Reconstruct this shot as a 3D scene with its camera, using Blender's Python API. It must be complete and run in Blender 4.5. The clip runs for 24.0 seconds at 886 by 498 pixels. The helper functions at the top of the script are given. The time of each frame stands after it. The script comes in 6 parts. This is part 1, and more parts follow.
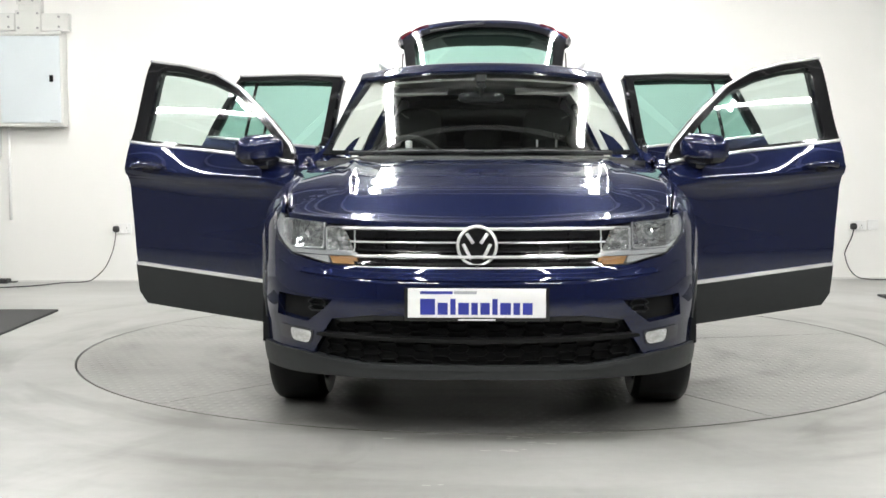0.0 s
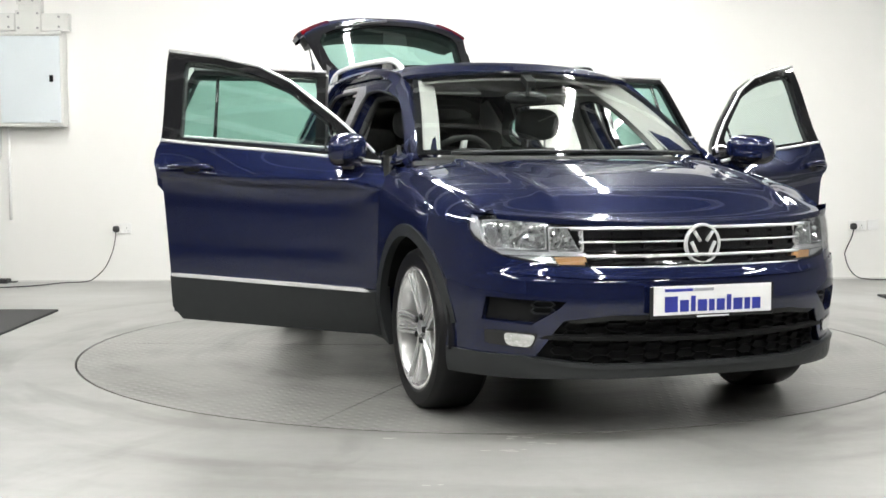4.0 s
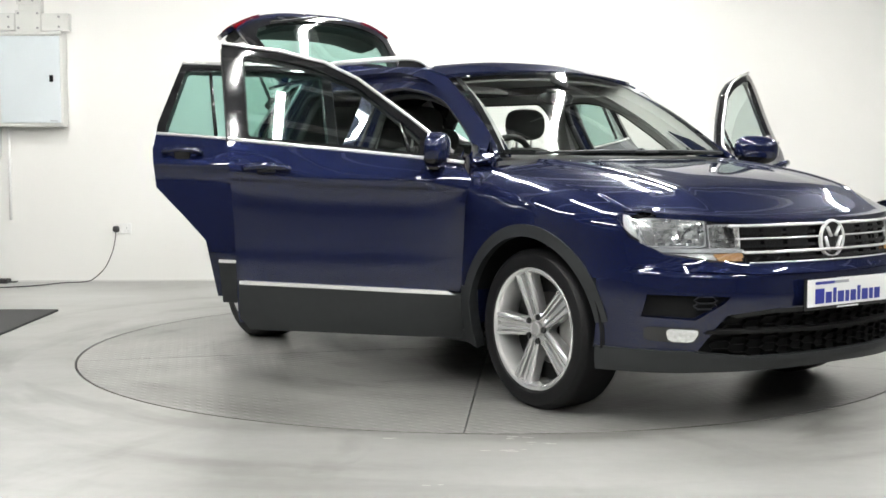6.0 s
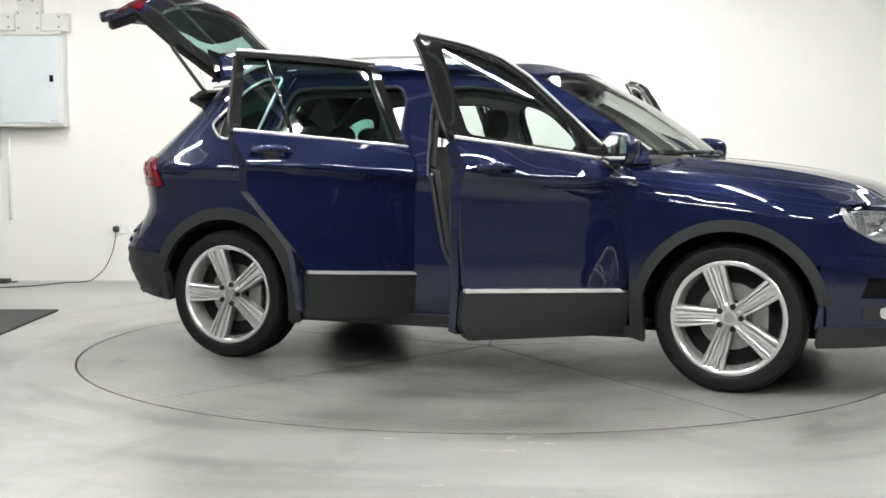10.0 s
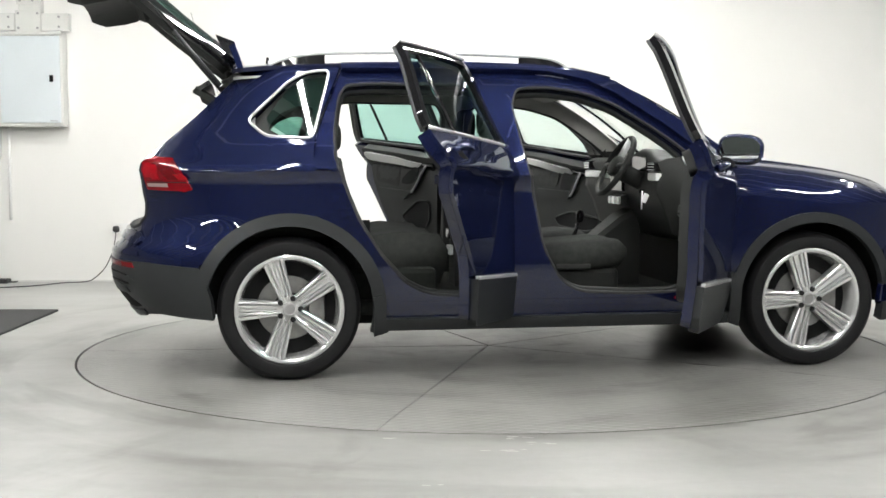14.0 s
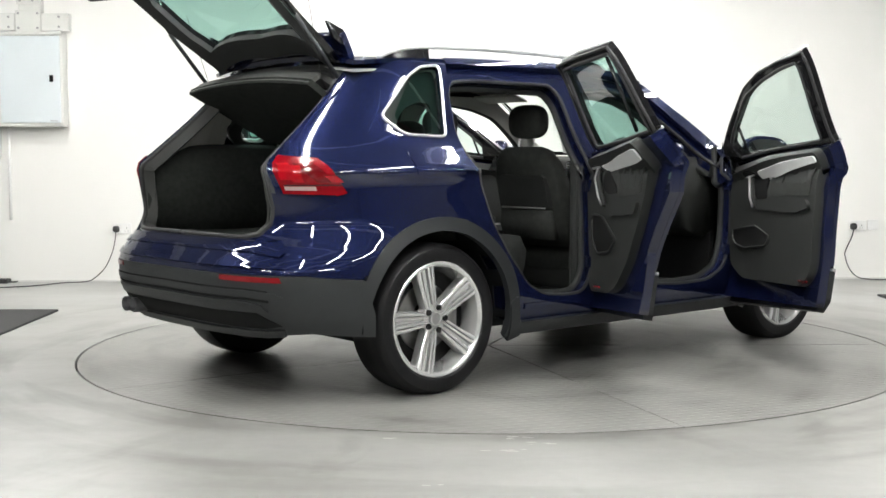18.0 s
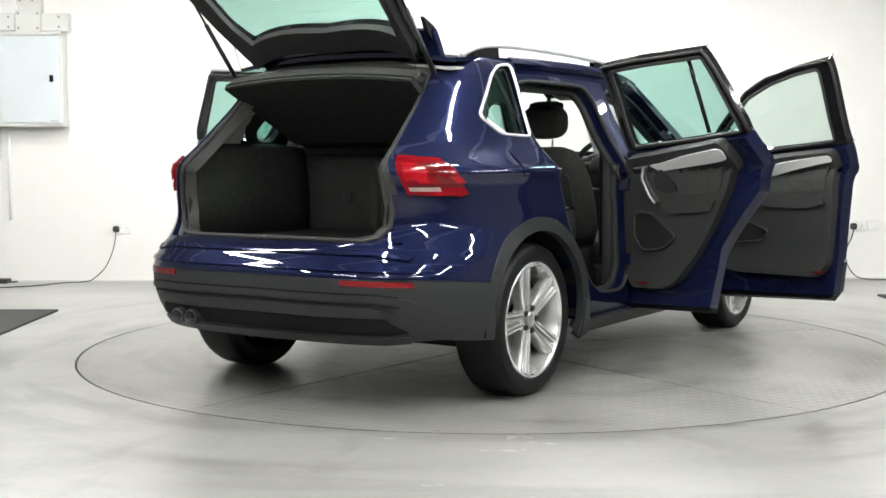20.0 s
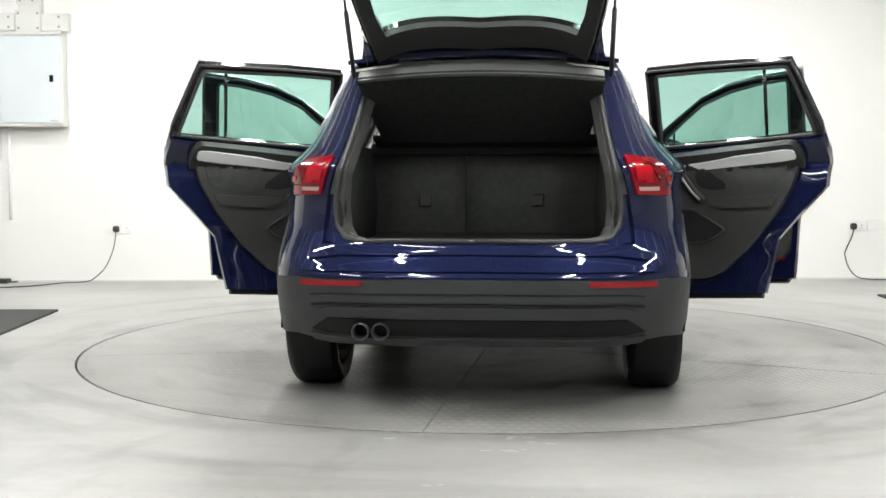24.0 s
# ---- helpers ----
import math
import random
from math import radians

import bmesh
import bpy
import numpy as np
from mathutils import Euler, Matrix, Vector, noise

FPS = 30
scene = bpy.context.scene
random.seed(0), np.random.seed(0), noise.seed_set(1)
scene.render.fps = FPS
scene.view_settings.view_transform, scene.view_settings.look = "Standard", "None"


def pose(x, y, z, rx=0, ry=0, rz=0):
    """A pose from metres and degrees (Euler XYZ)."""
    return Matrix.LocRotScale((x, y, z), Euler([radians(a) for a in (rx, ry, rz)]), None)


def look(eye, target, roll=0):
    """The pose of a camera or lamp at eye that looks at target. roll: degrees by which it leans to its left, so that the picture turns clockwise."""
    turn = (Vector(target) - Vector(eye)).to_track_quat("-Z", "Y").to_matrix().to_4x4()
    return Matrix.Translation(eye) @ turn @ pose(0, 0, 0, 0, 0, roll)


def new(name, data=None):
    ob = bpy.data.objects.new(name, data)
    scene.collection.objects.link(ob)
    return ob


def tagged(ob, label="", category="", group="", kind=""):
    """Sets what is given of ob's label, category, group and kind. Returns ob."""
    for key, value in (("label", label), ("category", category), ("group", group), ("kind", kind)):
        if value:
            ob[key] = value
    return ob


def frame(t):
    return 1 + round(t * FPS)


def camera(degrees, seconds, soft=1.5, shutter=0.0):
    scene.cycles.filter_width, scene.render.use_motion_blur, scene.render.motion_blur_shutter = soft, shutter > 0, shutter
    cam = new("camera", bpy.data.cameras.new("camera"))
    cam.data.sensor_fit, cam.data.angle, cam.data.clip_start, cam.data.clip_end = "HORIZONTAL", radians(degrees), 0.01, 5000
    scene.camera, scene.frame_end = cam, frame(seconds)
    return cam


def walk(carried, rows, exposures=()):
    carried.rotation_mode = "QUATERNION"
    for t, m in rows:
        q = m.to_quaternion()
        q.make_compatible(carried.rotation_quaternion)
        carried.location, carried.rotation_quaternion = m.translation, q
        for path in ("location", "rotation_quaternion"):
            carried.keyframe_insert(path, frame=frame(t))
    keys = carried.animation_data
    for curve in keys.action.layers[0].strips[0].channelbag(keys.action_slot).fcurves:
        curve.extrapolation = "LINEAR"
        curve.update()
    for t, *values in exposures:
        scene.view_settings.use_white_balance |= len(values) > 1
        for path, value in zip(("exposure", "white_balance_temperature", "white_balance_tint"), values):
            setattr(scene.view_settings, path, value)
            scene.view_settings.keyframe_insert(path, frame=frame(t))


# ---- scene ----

EYE = Vector((-0.052, -7.042, 1.085))
cam = camera(39.48, 24.0, soft=1.6)
AIM = EYE + Vector((math.sin(radians(-1.682)) * math.cos(radians(4.300)),
                    math.cos(radians(-1.682)) * math.cos(radians(4.300)), -math.sin(radians(4.300))))
walk(cam, [(0.0, look(EYE, AIM, -0.097)), (24.0, look(EYE, AIM, -0.097))],
     exposures=[(0.0, 0.10), (5.0, 0.05), (13.0, 0.02), (18.0, 0.10), (21.0, 0.23), (24.0, 0.24)])

# turn of the car on its turntable: seconds, degrees
TURN = [(0, -0.58), (0.5, 0.09), (1, 1.54), (1.5, 3.55), (2, 6.13), (2.5, 9.54), (4.5, 24.99), (5, 29.03),
        (5.5, 33.13), (6, 37.18), (6.5, 41.19), (7, 45.21), (7.5, 49.11), (8, 53), (8.5, 56.85), (9, 60.75),
        (9.5, 64.83), (10, 68.95), (10.5, 73.05), (12.5, 88.54), (13, 92.36), (13.5, 96.18), (14, 100.25),
        (14.5, 104.34), (15, 108.47), (15.5, 112.45), (16, 116.39), (16.5, 120.34), (17, 124.35), (17.5, 128.16),
        (18, 131.91), (18.5, 135.85), (20.5, 152.78), (21, 156.52), (21.5, 160.12), (22, 163.68), (22.5, 167.5),
        (23, 171.29), (23.5, 174.53), (24, 177.01)]


def car_pose(deg):
    h = Matrix.Rotation(radians(deg - 90), 4, "Z")
    return h @ Matrix.Translation((0.183, -0.036, 0.0))


# ---- light ----
world = bpy.data.worlds.new("world")
scene.world = world
world.use_nodes = True
world.node_tree.nodes["Background"].inputs[0].default_value = (0.5, 0.55, 0.6, 1)
world.node_tree.nodes["Background"].inputs[1].default_value = 0.05
scene.view_settings.exposure = 0.0


# ---- materials ----
def material(name, color, rough=0.5, metal=0.0, coat=0.0, spec=0.5, var=0.0, var_scale=8.0, bump=0.0, bump_scale=60.0,
             transmission=0.0, ior=1.45, emit=None, emit_strength=0.0, rough_var=0.0, coord="Object"):
    """A principled surface with colour and roughness varied at two scales and a fine relief."""
    m = bpy.data.materials.new(name)
    m.use_nodes = True
    nt = m.node_tree
    b = nt.nodes["Principled BSDF"]
    b.inputs["Base Color"].default_value = (*color, 1)
    b.inputs["Roughness"].default_value = rough
    b.inputs["Metallic"].default_value = metal
    b.inputs["Coat Weight"].default_value = coat
    b.inputs["Coat Roughness"].default_value = 0.02
    b.inputs["Specular IOR Level"].default_value = spec
    b.inputs["Transmission Weight"].default_value = transmission
    b.inputs["IOR"].default_value = ior
    if emit:
        b.inputs["Emission Color"].default_value = (*emit, 1)
        b.inputs["Emission Strength"].default_value = emit_strength
    if var or bump or rough_var:
        tc = nt.nodes.new("ShaderNodeTexCoord")
        big = nt.nodes.new("ShaderNodeTexNoise")
        big.inputs["Scale"].default_value = var_scale
        big.inputs["Detail"].default_value = 6
        nt.links.new(tc.outputs[coord], big.inputs["Vector"])
        fine = nt.nodes.new("ShaderNodeTexNoise")
        fine.inputs["Scale"].default_value = bump_scale
        fine.inputs["Detail"].default_value = 4
        nt.links.new(tc.outputs[coord], fine.inputs["Vector"])
        if var:
            add = nt.nodes.new("ShaderNodeMath")
            add.operation = "MULTIPLY_ADD"
            nt.links.new(fine.outputs["Fac"], add.inputs[0])
            add.inputs[1].default_value = 0.4
            nt.links.new(big.outputs["Fac"], add.inputs[2])
            rng = nt.nodes.new("ShaderNodeMapRange")
            rng.inputs["From Min"].default_value = 0.4
            rng.inputs["From Max"].default_value = 1.0
            rng.inputs["To Min"].default_value = 1 - var
            rng.inputs["To Max"].default_value = 1 + var
            nt.links.new(add.outputs[0], rng.inputs["Value"])
            mul = nt.nodes.new("ShaderNodeVectorMath")
            mul.operation = "SCALE"
            mul.inputs[0].default_value = color
            nt.links.new(rng.outputs[0], mul.inputs["Scale"])
            nt.links.new(mul.outputs[0], b.inputs["Base Color"])
        if rough_var:
            rr = nt.nodes.new("ShaderNodeMapRange")
            rr.inputs["From Min"].default_value = 0.3
            rr.inputs["From Max"].default_value = 0.7
            rr.inputs["To Min"].default_value = max(0.0, rough - rough_var)
            rr.inputs["To Max"].default_value = rough + rough_var
            nt.links.new(big.outputs["Fac"], rr.inputs["Value"])
            nt.links.new(rr.outputs[0], b.inputs["Roughness"])
        if bump:
            bp = nt.nodes.new("ShaderNodeBump")
            bp.inputs["Strength"].default_value = bump
            bp.inputs["Distance"].default_value = 0.002
            nt.links.new(fine.outputs["Fac"], bp.inputs["Height"])
            nt.links.new(bp.outputs[0], b.inputs["Normal"])
    return m


def glow(name, color, strength):
    m = bpy.data.materials.new(name)
    m.use_nodes = True
    nt = m.node_tree
    nt.nodes.remove(nt.nodes["Principled BSDF"])
    e = nt.nodes.new("ShaderNodeEmission")
    e.inputs[0].default_value = (*color, 1)
    e.inputs[1].default_value = strength
    nt.links.new(e.outputs[0], nt.nodes["Material Output"].inputs[0])
    return m


def glass(name, tint, rough=0.0, mix=0.0):
    """Thin tinted pane: light passes straight through with a tint, and the face mirrors by its Fresnel."""
    m = bpy.data.materials.new(name)
    m.use_nodes = True
    nt = m.node_tree
    nt.nodes.remove(nt.nodes["Principled BSDF"])
    tr = nt.nodes.new("ShaderNodeBsdfTransparent")
    tr.inputs[0].default_value = (*tint, 1)
    gl = nt.nodes.new("ShaderNodeBsdfGlossy")
    gl.inputs["Roughness"].default_value = rough
    lw = nt.nodes.new("ShaderNodeLayerWeight")
    lw.inputs["Blend"].default_value = 0.5
    pw = nt.nodes.new("ShaderNodeMath")
    pw.operation = "POWER"
    pw.inputs[1].default_value = 5.0
    nt.links.new(lw.outputs["Facing"], pw.inputs[0])
    fr = nt.nodes.new("ShaderNodeMath")
    fr.operation = "MULTIPLY_ADD"
    fr.inputs[1].default_value = 1.15
    fr.inputs[2].default_value = 0.09
    nt.links.new(pw.outputs[0], fr.inputs[0])
    mx = nt.nodes.new("ShaderNodeMixShader")
    nt.links.new(fr.outputs[0], mx.inputs[0])
    nt.links.new(tr.outputs[0], mx.inputs[1])
    nt.links.new(gl.outputs[0], mx.inputs[2])
    nt.links.new(mx.outputs[0], nt.nodes["Material Output"].inputs[0])
    return m


M_WALL = material("white_wall_paint", (0.755, 0.748, 0.724), 0.6, var=0.02, var_scale=1.2, bump=0.15, bump_scale=90)
M_PLAIN = material("grey_wall_paint", (0.20, 0.20, 0.198), 0.7, var=0.03, var_scale=1.0)
M_CEIL = material("dark_ceiling_sheet", (0.13, 0.133, 0.135), 0.7, var=0.1, var_scale=1.5)
M_LAMP = glow("lamp_tube", (1.0, 0.998, 0.965), 132.0)
M_WHITEPLASTIC = material("white_plastic", (0.75, 0.75, 0.74), 0.35, var=0.02, var_scale=20)
M_BLACKRUBBER = material("black_rubber", (0.022, 0.022, 0.023), 0.6, var=0.15, var_scale=30, bump=0.3, bump_scale=200)


# ---- mesh helpers ----
def mesh_object(name, bm, mat, parent=None, label="", smooth=False):
    me = bpy.data.meshes.new(name)
    bm.normal_update()
    bm.to_mesh(me)
    bm.free()
    for p in me.polygons:
        p.use_smooth = smooth
    if mat:
        for m in (mat if isinstance(mat, (list, tuple)) else (mat,)):
            me.materials.append(m)
    ob = new(name, me)
    if parent:
        ob.parent = parent
    if label:
        ob["label"] = label
    return ob


def part(name, bm, mat, parent, label="", smooth=False):
    return mesh_object(name, bm, mat, parent, label, smooth)


def add_box(bm, lo, hi, bevel=0.0, m=None, seg=2):
    lo, hi = Vector(lo), Vector(hi)
    g = bmesh.ops.create_cube(bm, size=1.0, matrix=Matrix.Translation((lo + hi) / 2) @ Matrix.Diagonal((*(hi - lo), 1)))
    vs = g["verts"]
    if bevel:
        es = list({e for v in vs for e in v.link_edges})
        r = bmesh.ops.bevel(bm, geom=es, offset=bevel, segments=seg, affect="EDGES", profile=0.5)
        vs = list({v for f in r["faces"] for v in f.verts} | {v for v in vs if v.is_valid})
    if m is not None:
        bmesh.ops.transform(bm, matrix=m, verts=vs)
    return vs


def box(lo, hi, bevel=0.0, m=None):
    bm = bmesh.new()
    add_box(bm, lo, hi, bevel, m)
    return bm


def add_cyl(bm, r, depth, m, seg=24, r2=None, caps=True):
    return bmesh.ops.create_cone(bm, cap_ends=caps, segments=seg, radius1=r, radius2=r if r2 is None else r2, depth=depth, matrix=m)["verts"]


def tube_along(points, r, seg=8):
    """A round tube through the points."""
    bm = bmesh.new()
    pts = [Vector(p) for p in points]
    rings = []
    for i, p in enumerate(pts):
        d = (pts[min(i + 1, len(pts) - 1)] - pts[max(i - 1, 0)]).normalized()
        a = d.orthogonal().normalized() if i == 0 else (rings[-1][1] - d * rings[-1][1].dot(d)).normalized()
        b = d.cross(a)
        rings.append(([bm.verts.new(p + r * (a * math.cos(2 * math.pi * k / seg) + b * math.sin(2 * math.pi * k / seg))) for k in range(seg)], a))
    for (r0, _), (r1, _) in zip(rings, rings[1:]):
        for k in range(seg):
            bm.faces.new((r0[k], r0[(k + 1) % seg], r1[(k + 1) % seg], r1[k]))
    bm.faces.new(rings[0][0][::-1])
    bm.faces.new(rings[-1][0])
    return bm


def smooth_line(pts, n=8):
    """Catmull-Rom through the points."""
    pts = [np.array(p, float) for p in pts]
    out = []
    for i in range(len(pts) - 1):
        p0, p1, p2, p3 = pts[max(i - 1, 0)], pts[i], pts[i + 1], pts[min(i + 2, len(pts) - 1)]
        for k in range(n):
            t = k / n
            out.append(0.5 * (2 * p1 + (p2 - p0) * t + (2 * p0 - 5 * p1 + 4 * p2 - p3) * t * t + (3 * p1 - p0 - 3 * p2 + p3) * t ** 3))
    out.append(pts[-1])
    return [tuple(p) for p in out]


# ---- room ----
WALL_A = Vector((-3.249, 3.603, 0))
WALL_ANG = math.atan(0.0504)
WALL_M = Matrix.Translation(WALL_A) @ Matrix.Rotation(WALL_ANG, 4, "Z")  # x along the wall, -y out of it into the room
CEIL_H = 3.9


def room():
    w = mesh_object("wall_north", box((-5, 0, -0.02), (12, 0.2, 2.62)), M_WALL)
    w.matrix_world = WALL_M
    tagged(w, "white painted plain wall behind the turntable", "wall", kind="structure")
    # added out of view: dark upper band that keeps the paint's reflections dark
    w = mesh_object("wall_north_upper", box((-5, 0.05, 2.62), (12, 0.2, CEIL_H + 0.1)), M_CEIL)
    w.matrix_world = WALL_M
    tagged(w, "dark sheet cladding above the white wall", "wall", kind="structure")
    for nm, lo, hi in (("wall_south", (-8.2, -13.2, 0), (8.2, -13, CEIL_H)), ("wall_west", (-8.2, -13, 0), (-8, 4.2, CEIL_H)),
                       ("wall_east", (8, -13, 0), (8.2, 4.2, CEIL_H))):
        tagged(mesh_object(nm, box(lo, hi), M_PLAIN), "plain painted wall of the hall", "wall", kind="structure")
    tagged(mesh_object("ceiling", box((-8.2, -13.2, CEIL_H), (8.2, 4.6, CEIL_H + 0.2)), M_CEIL), "dark corrugated ceiling sheets over the hall", "ceiling", kind="structure")


room()


def lamp_bar(a, b):
    """A ceiling light: a slim white housing with a glowing diffuser under it."""
    a, b = Vector(a), Vector(b)
    L = (b - a).length
    e = tagged(new("ceiling_light"), "long slim fluorescent light hung below the ceiling", "light", "ceiling lights")
    e.matrix_world = Matrix.Translation((a + b) / 2) @ Matrix.Rotation(math.atan2(b.y - a.y, b.x - a.x), 4, "Z")
    part("housing", box((-L / 2, -0.08, 0.0), (L / 2, 0.08, 0.06), 0.01), M_WHITEPLASTIC, e)
    part("diffuser", box((-L / 2 + 0.02, -0.040, -0.03), (L / 2 - 0.02, 0.040, -0.002), 0.012), M_LAMP, e)
    part("cable", box((-0.01, -0.01, 0.06), (0.01, 0.01, CEIL_H - a.z)), M_WHITEPLASTIC, e)
    return e


LZ = 3.0
for x in (-0.95, 0.95):
    for y in (-4.6, -2.2, 0.2, 2.2):
        lamp_bar((x, y - 0.8, LZ), (x, y + 0.8, LZ))
for x in (-3.6, 3.6):
    for y in (-5.0, -1.8, 1.4):
        lamp_bar((x, y - 1.0, LZ), (x, y + 1.0, LZ))
for x in (-1.9, 1.9):
    lamp_bar((x - 0.85, -7.2, LZ), (x + 0.85, -7.2, LZ))

for y in np.arange(-12.0, 3.4, 1.3):
    bm = bmesh.new()
    add_box(bm, (-8, y - 0.04, CEIL_H - 0.2), (8, y + 0.04, CEIL_H - 0.185))
    add_box(bm, (-8, y - 0.006, CEIL_H - 0.185), (8, y + 0.006, CEIL_H - 0.004))
    tagged(mesh_object("roof_purlin", bm, M_WHITEPLASTIC), "pale steel roof purlin under the dark ceiling", "beam", "roof purlins", "structure")


def painted_floor(name, lo, hi, rough, plate=False):
    """Worn floor paint: broad smears, streaks, fine dirt; with plate, small raised lozenges."""
    m = bpy.data.materials.new(name)
    m.use_nodes = True
    nt = m.node_tree
    b = nt.nodes["Principled BSDF"]
    tc = nt.nodes.new("ShaderNodeTexCoord")

    def tex(scale, detail, stretch=None, dist=0.0):
        n = nt.nodes.new("ShaderNodeTexNoise")
        n.inputs["Scale"].default_value = scale
        n.inputs["Detail"].default_value = detail
        n.inputs["Distortion"].default_value = dist
        if stretch:
            mp = nt.nodes.new("ShaderNodeMapping")
            mp.inputs["Scale"].default_value = stretch
            nt.links.new(tc.outputs["Object"], mp.inputs["Vector"])
            nt.links.new(mp.outputs[0], n.inputs["Vector"])
        else:
            nt.links.new(tc.outputs["Object"], n.inputs["Vector"])
        return n

    def madd(a, k, c):
        n = nt.nodes.new("ShaderNodeMath")
        n.operation = "MULTIPLY_ADD"
        nt.links.new(a, n.inputs[0])
        n.inputs[1].default_value = k
        if isinstance(c, float):
            n.inputs[2].default_value = c
        else:
            nt.links.new(c, n.inputs[2])
        return n.outputs[0]

    broad = tex(0.7, 3)
    streak = tex(1.0, 4, (0.8, 4.5, 1))
    dirt = tex(14, 8)
    f = madd(streak.outputs["Fac"], 0.35, broad.outputs["Fac"])
    f = madd(dirt.outputs["Fac"], 0.18, f)
    # sweeping marks round the turntable
    sep = nt.nodes.new("ShaderNodeSeparateXYZ")
    nt.links.new(tc.outputs["Object"], sep.inputs[0])
    at = nt.nodes.new("ShaderNodeMath")
    at.operation = "ARCTAN2"
    nt.links.new(sep.outputs["X"], at.inputs[0])
    nt.links.new(madd(sep.outputs["Y"], -1.0, 0.0), at.inputs[1])
    ln = nt.nodes.new("ShaderNodeVectorMath")
    ln.operation = "LENGTH"
    nt.links.new(tc.outputs["Object"], ln.inputs[0])
    cb = nt.nodes.new("ShaderNodeCombineXYZ")
    nt.links.new(ln.outputs["Value"], cb.inputs[0])
    nt.links.new(madd(at.outputs[0], 0.55, 0.0), cb.inputs[1])
    sweep = nt.nodes.new("ShaderNodeTexNoise")
    sweep.inputs["Scale"].default_value = 3.6
    sweep.inputs["Detail"].default_value = 7
    sweep.inputs["Distortion"].default_value = 0.4
    nt.links.new(cb.outputs[0], sweep.inputs["Vector"])
    sr = nt.nodes.new("ShaderNodeMapRange")
    sr.inputs["From Min"].default_value = 0.50
    sr.inputs["From Max"].default_value = 0.72
    nt.links.new(sweep.outputs["Fac"], sr.inputs["Value"])
    # dirt round the rim plus the car's shade painted in; both fade with distance
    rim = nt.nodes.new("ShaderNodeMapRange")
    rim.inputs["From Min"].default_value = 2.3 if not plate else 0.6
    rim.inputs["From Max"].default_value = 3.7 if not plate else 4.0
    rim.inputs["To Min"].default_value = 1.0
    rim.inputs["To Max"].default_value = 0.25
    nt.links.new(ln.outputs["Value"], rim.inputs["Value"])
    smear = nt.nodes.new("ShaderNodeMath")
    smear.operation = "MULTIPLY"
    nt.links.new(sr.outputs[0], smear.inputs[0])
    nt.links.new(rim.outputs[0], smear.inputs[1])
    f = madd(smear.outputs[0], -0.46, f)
    # even darkening towards the centre, part of that painted shade
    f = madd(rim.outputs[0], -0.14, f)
    scuff = tex(1.3, 7, (1.5, 0.8, 1), 0.9)
    sc = nt.nodes.new("ShaderNodeMapRange")
    sc.inputs["From Min"].default_value = 0.60
    sc.inputs["From Max"].default_value = 0.74
    nt.links.new(scuff.outputs["Fac"], sc.inputs["Value"])
    f = madd(sc.outputs[0], -0.20, f)
    rg = nt.nodes.new("ShaderNodeMapRange")
    rg.inputs["From Min"].default_value = 0.28
    rg.inputs["From Max"].default_value = 1.05
    nt.links.new(f, rg.inputs["Value"])
    mx = nt.nodes.new("ShaderNodeMix")
    mx.data_type = "RGBA"
    mx.inputs["A"].default_value = (*lo, 1)
    mx.inputs["B"].default_value = (*hi, 1)
    nt.links.new(rg.outputs[0], mx.inputs["Factor"])
    nt.links.new(mx.outputs["Result"], b.inputs["Base Color"])
    b.inputs["Roughness"].default_value = rough
    h = dirt.outputs["Fac"]
    if plate:
        hs = []
        for ang in (0.785, -0.785):
            mp = nt.nodes.new("ShaderNodeMapping")
            mp.inputs["Rotation"].default_value = (0, 0, ang)
            mp.inputs["Scale"].default_value = (1.0, 0.45, 1)
            nt.links.new(tc.outputs["Object"], mp.inputs["Vector"])
            v = nt.nodes.new("ShaderNodeTexVoronoi")
            v.inputs["Scale"].default_value = 26
            v.inputs["Randomness"].default_value = 0.0
            nt.links.new(mp.outputs[0], v.inputs["Vector"])
            r = nt.nodes.new("ShaderNodeMapRange")
            r.inputs["From Min"].default_value = 0.18
            r.inputs["From Max"].default_value = 0.30
            r.inputs["To Min"].default_value = 1.0
            r.inputs["To Max"].default_value = 0.0
            nt.links.new(v.outputs["Distance"], r.inputs["Value"])
            hs.append(r.outputs[0])
        mm = nt.nodes.new("ShaderNodeMath")
        mm.operation = "MAXIMUM"
        nt.links.new(hs[0], mm.inputs[0])
        nt.links.new(hs[1], mm.inputs[1])
        # worn lozenge tops are cleaner than the dirt between them
        lz = nt.nodes.new("ShaderNodeMix")
        lz.data_type = "RGBA"
        lz.blend_type = "MULTIPLY"
        lz.inputs["Factor"].default_value = 1.0
        lr = nt.nodes.new("ShaderNodeMapRange")
        lr.inputs["To Min"].default_value = 0.94
        lr.inputs["To Max"].default_value = 1.16
        wm = nt.nodes.new("ShaderNodeMapRange")
        wm.inputs["From Min"].default_value = 0.42
        wm.inputs["From Max"].default_value = 0.66
        wm.inputs["To Min"].default_value = 0.15
        nt.links.new(tex(0.9, 3).outputs["Fac"], wm.inputs["Value"])
        worn = nt.nodes.new("ShaderNodeMath")
        worn.operation = "MULTIPLY"
        nt.links.new(mm.outputs[0], worn.inputs[0])
        nt.links.new(wm.outputs[0], worn.inputs[1])
        nt.links.new(worn.outputs[0], lr.inputs["Value"])
        nt.links.new(mx.outputs["Result"], lz.inputs["A"])
        nt.links.new(lr.outputs[0], lz.inputs["B"])
        nt.links.new(lz.outputs["Result"], b.inputs["Base Color"])
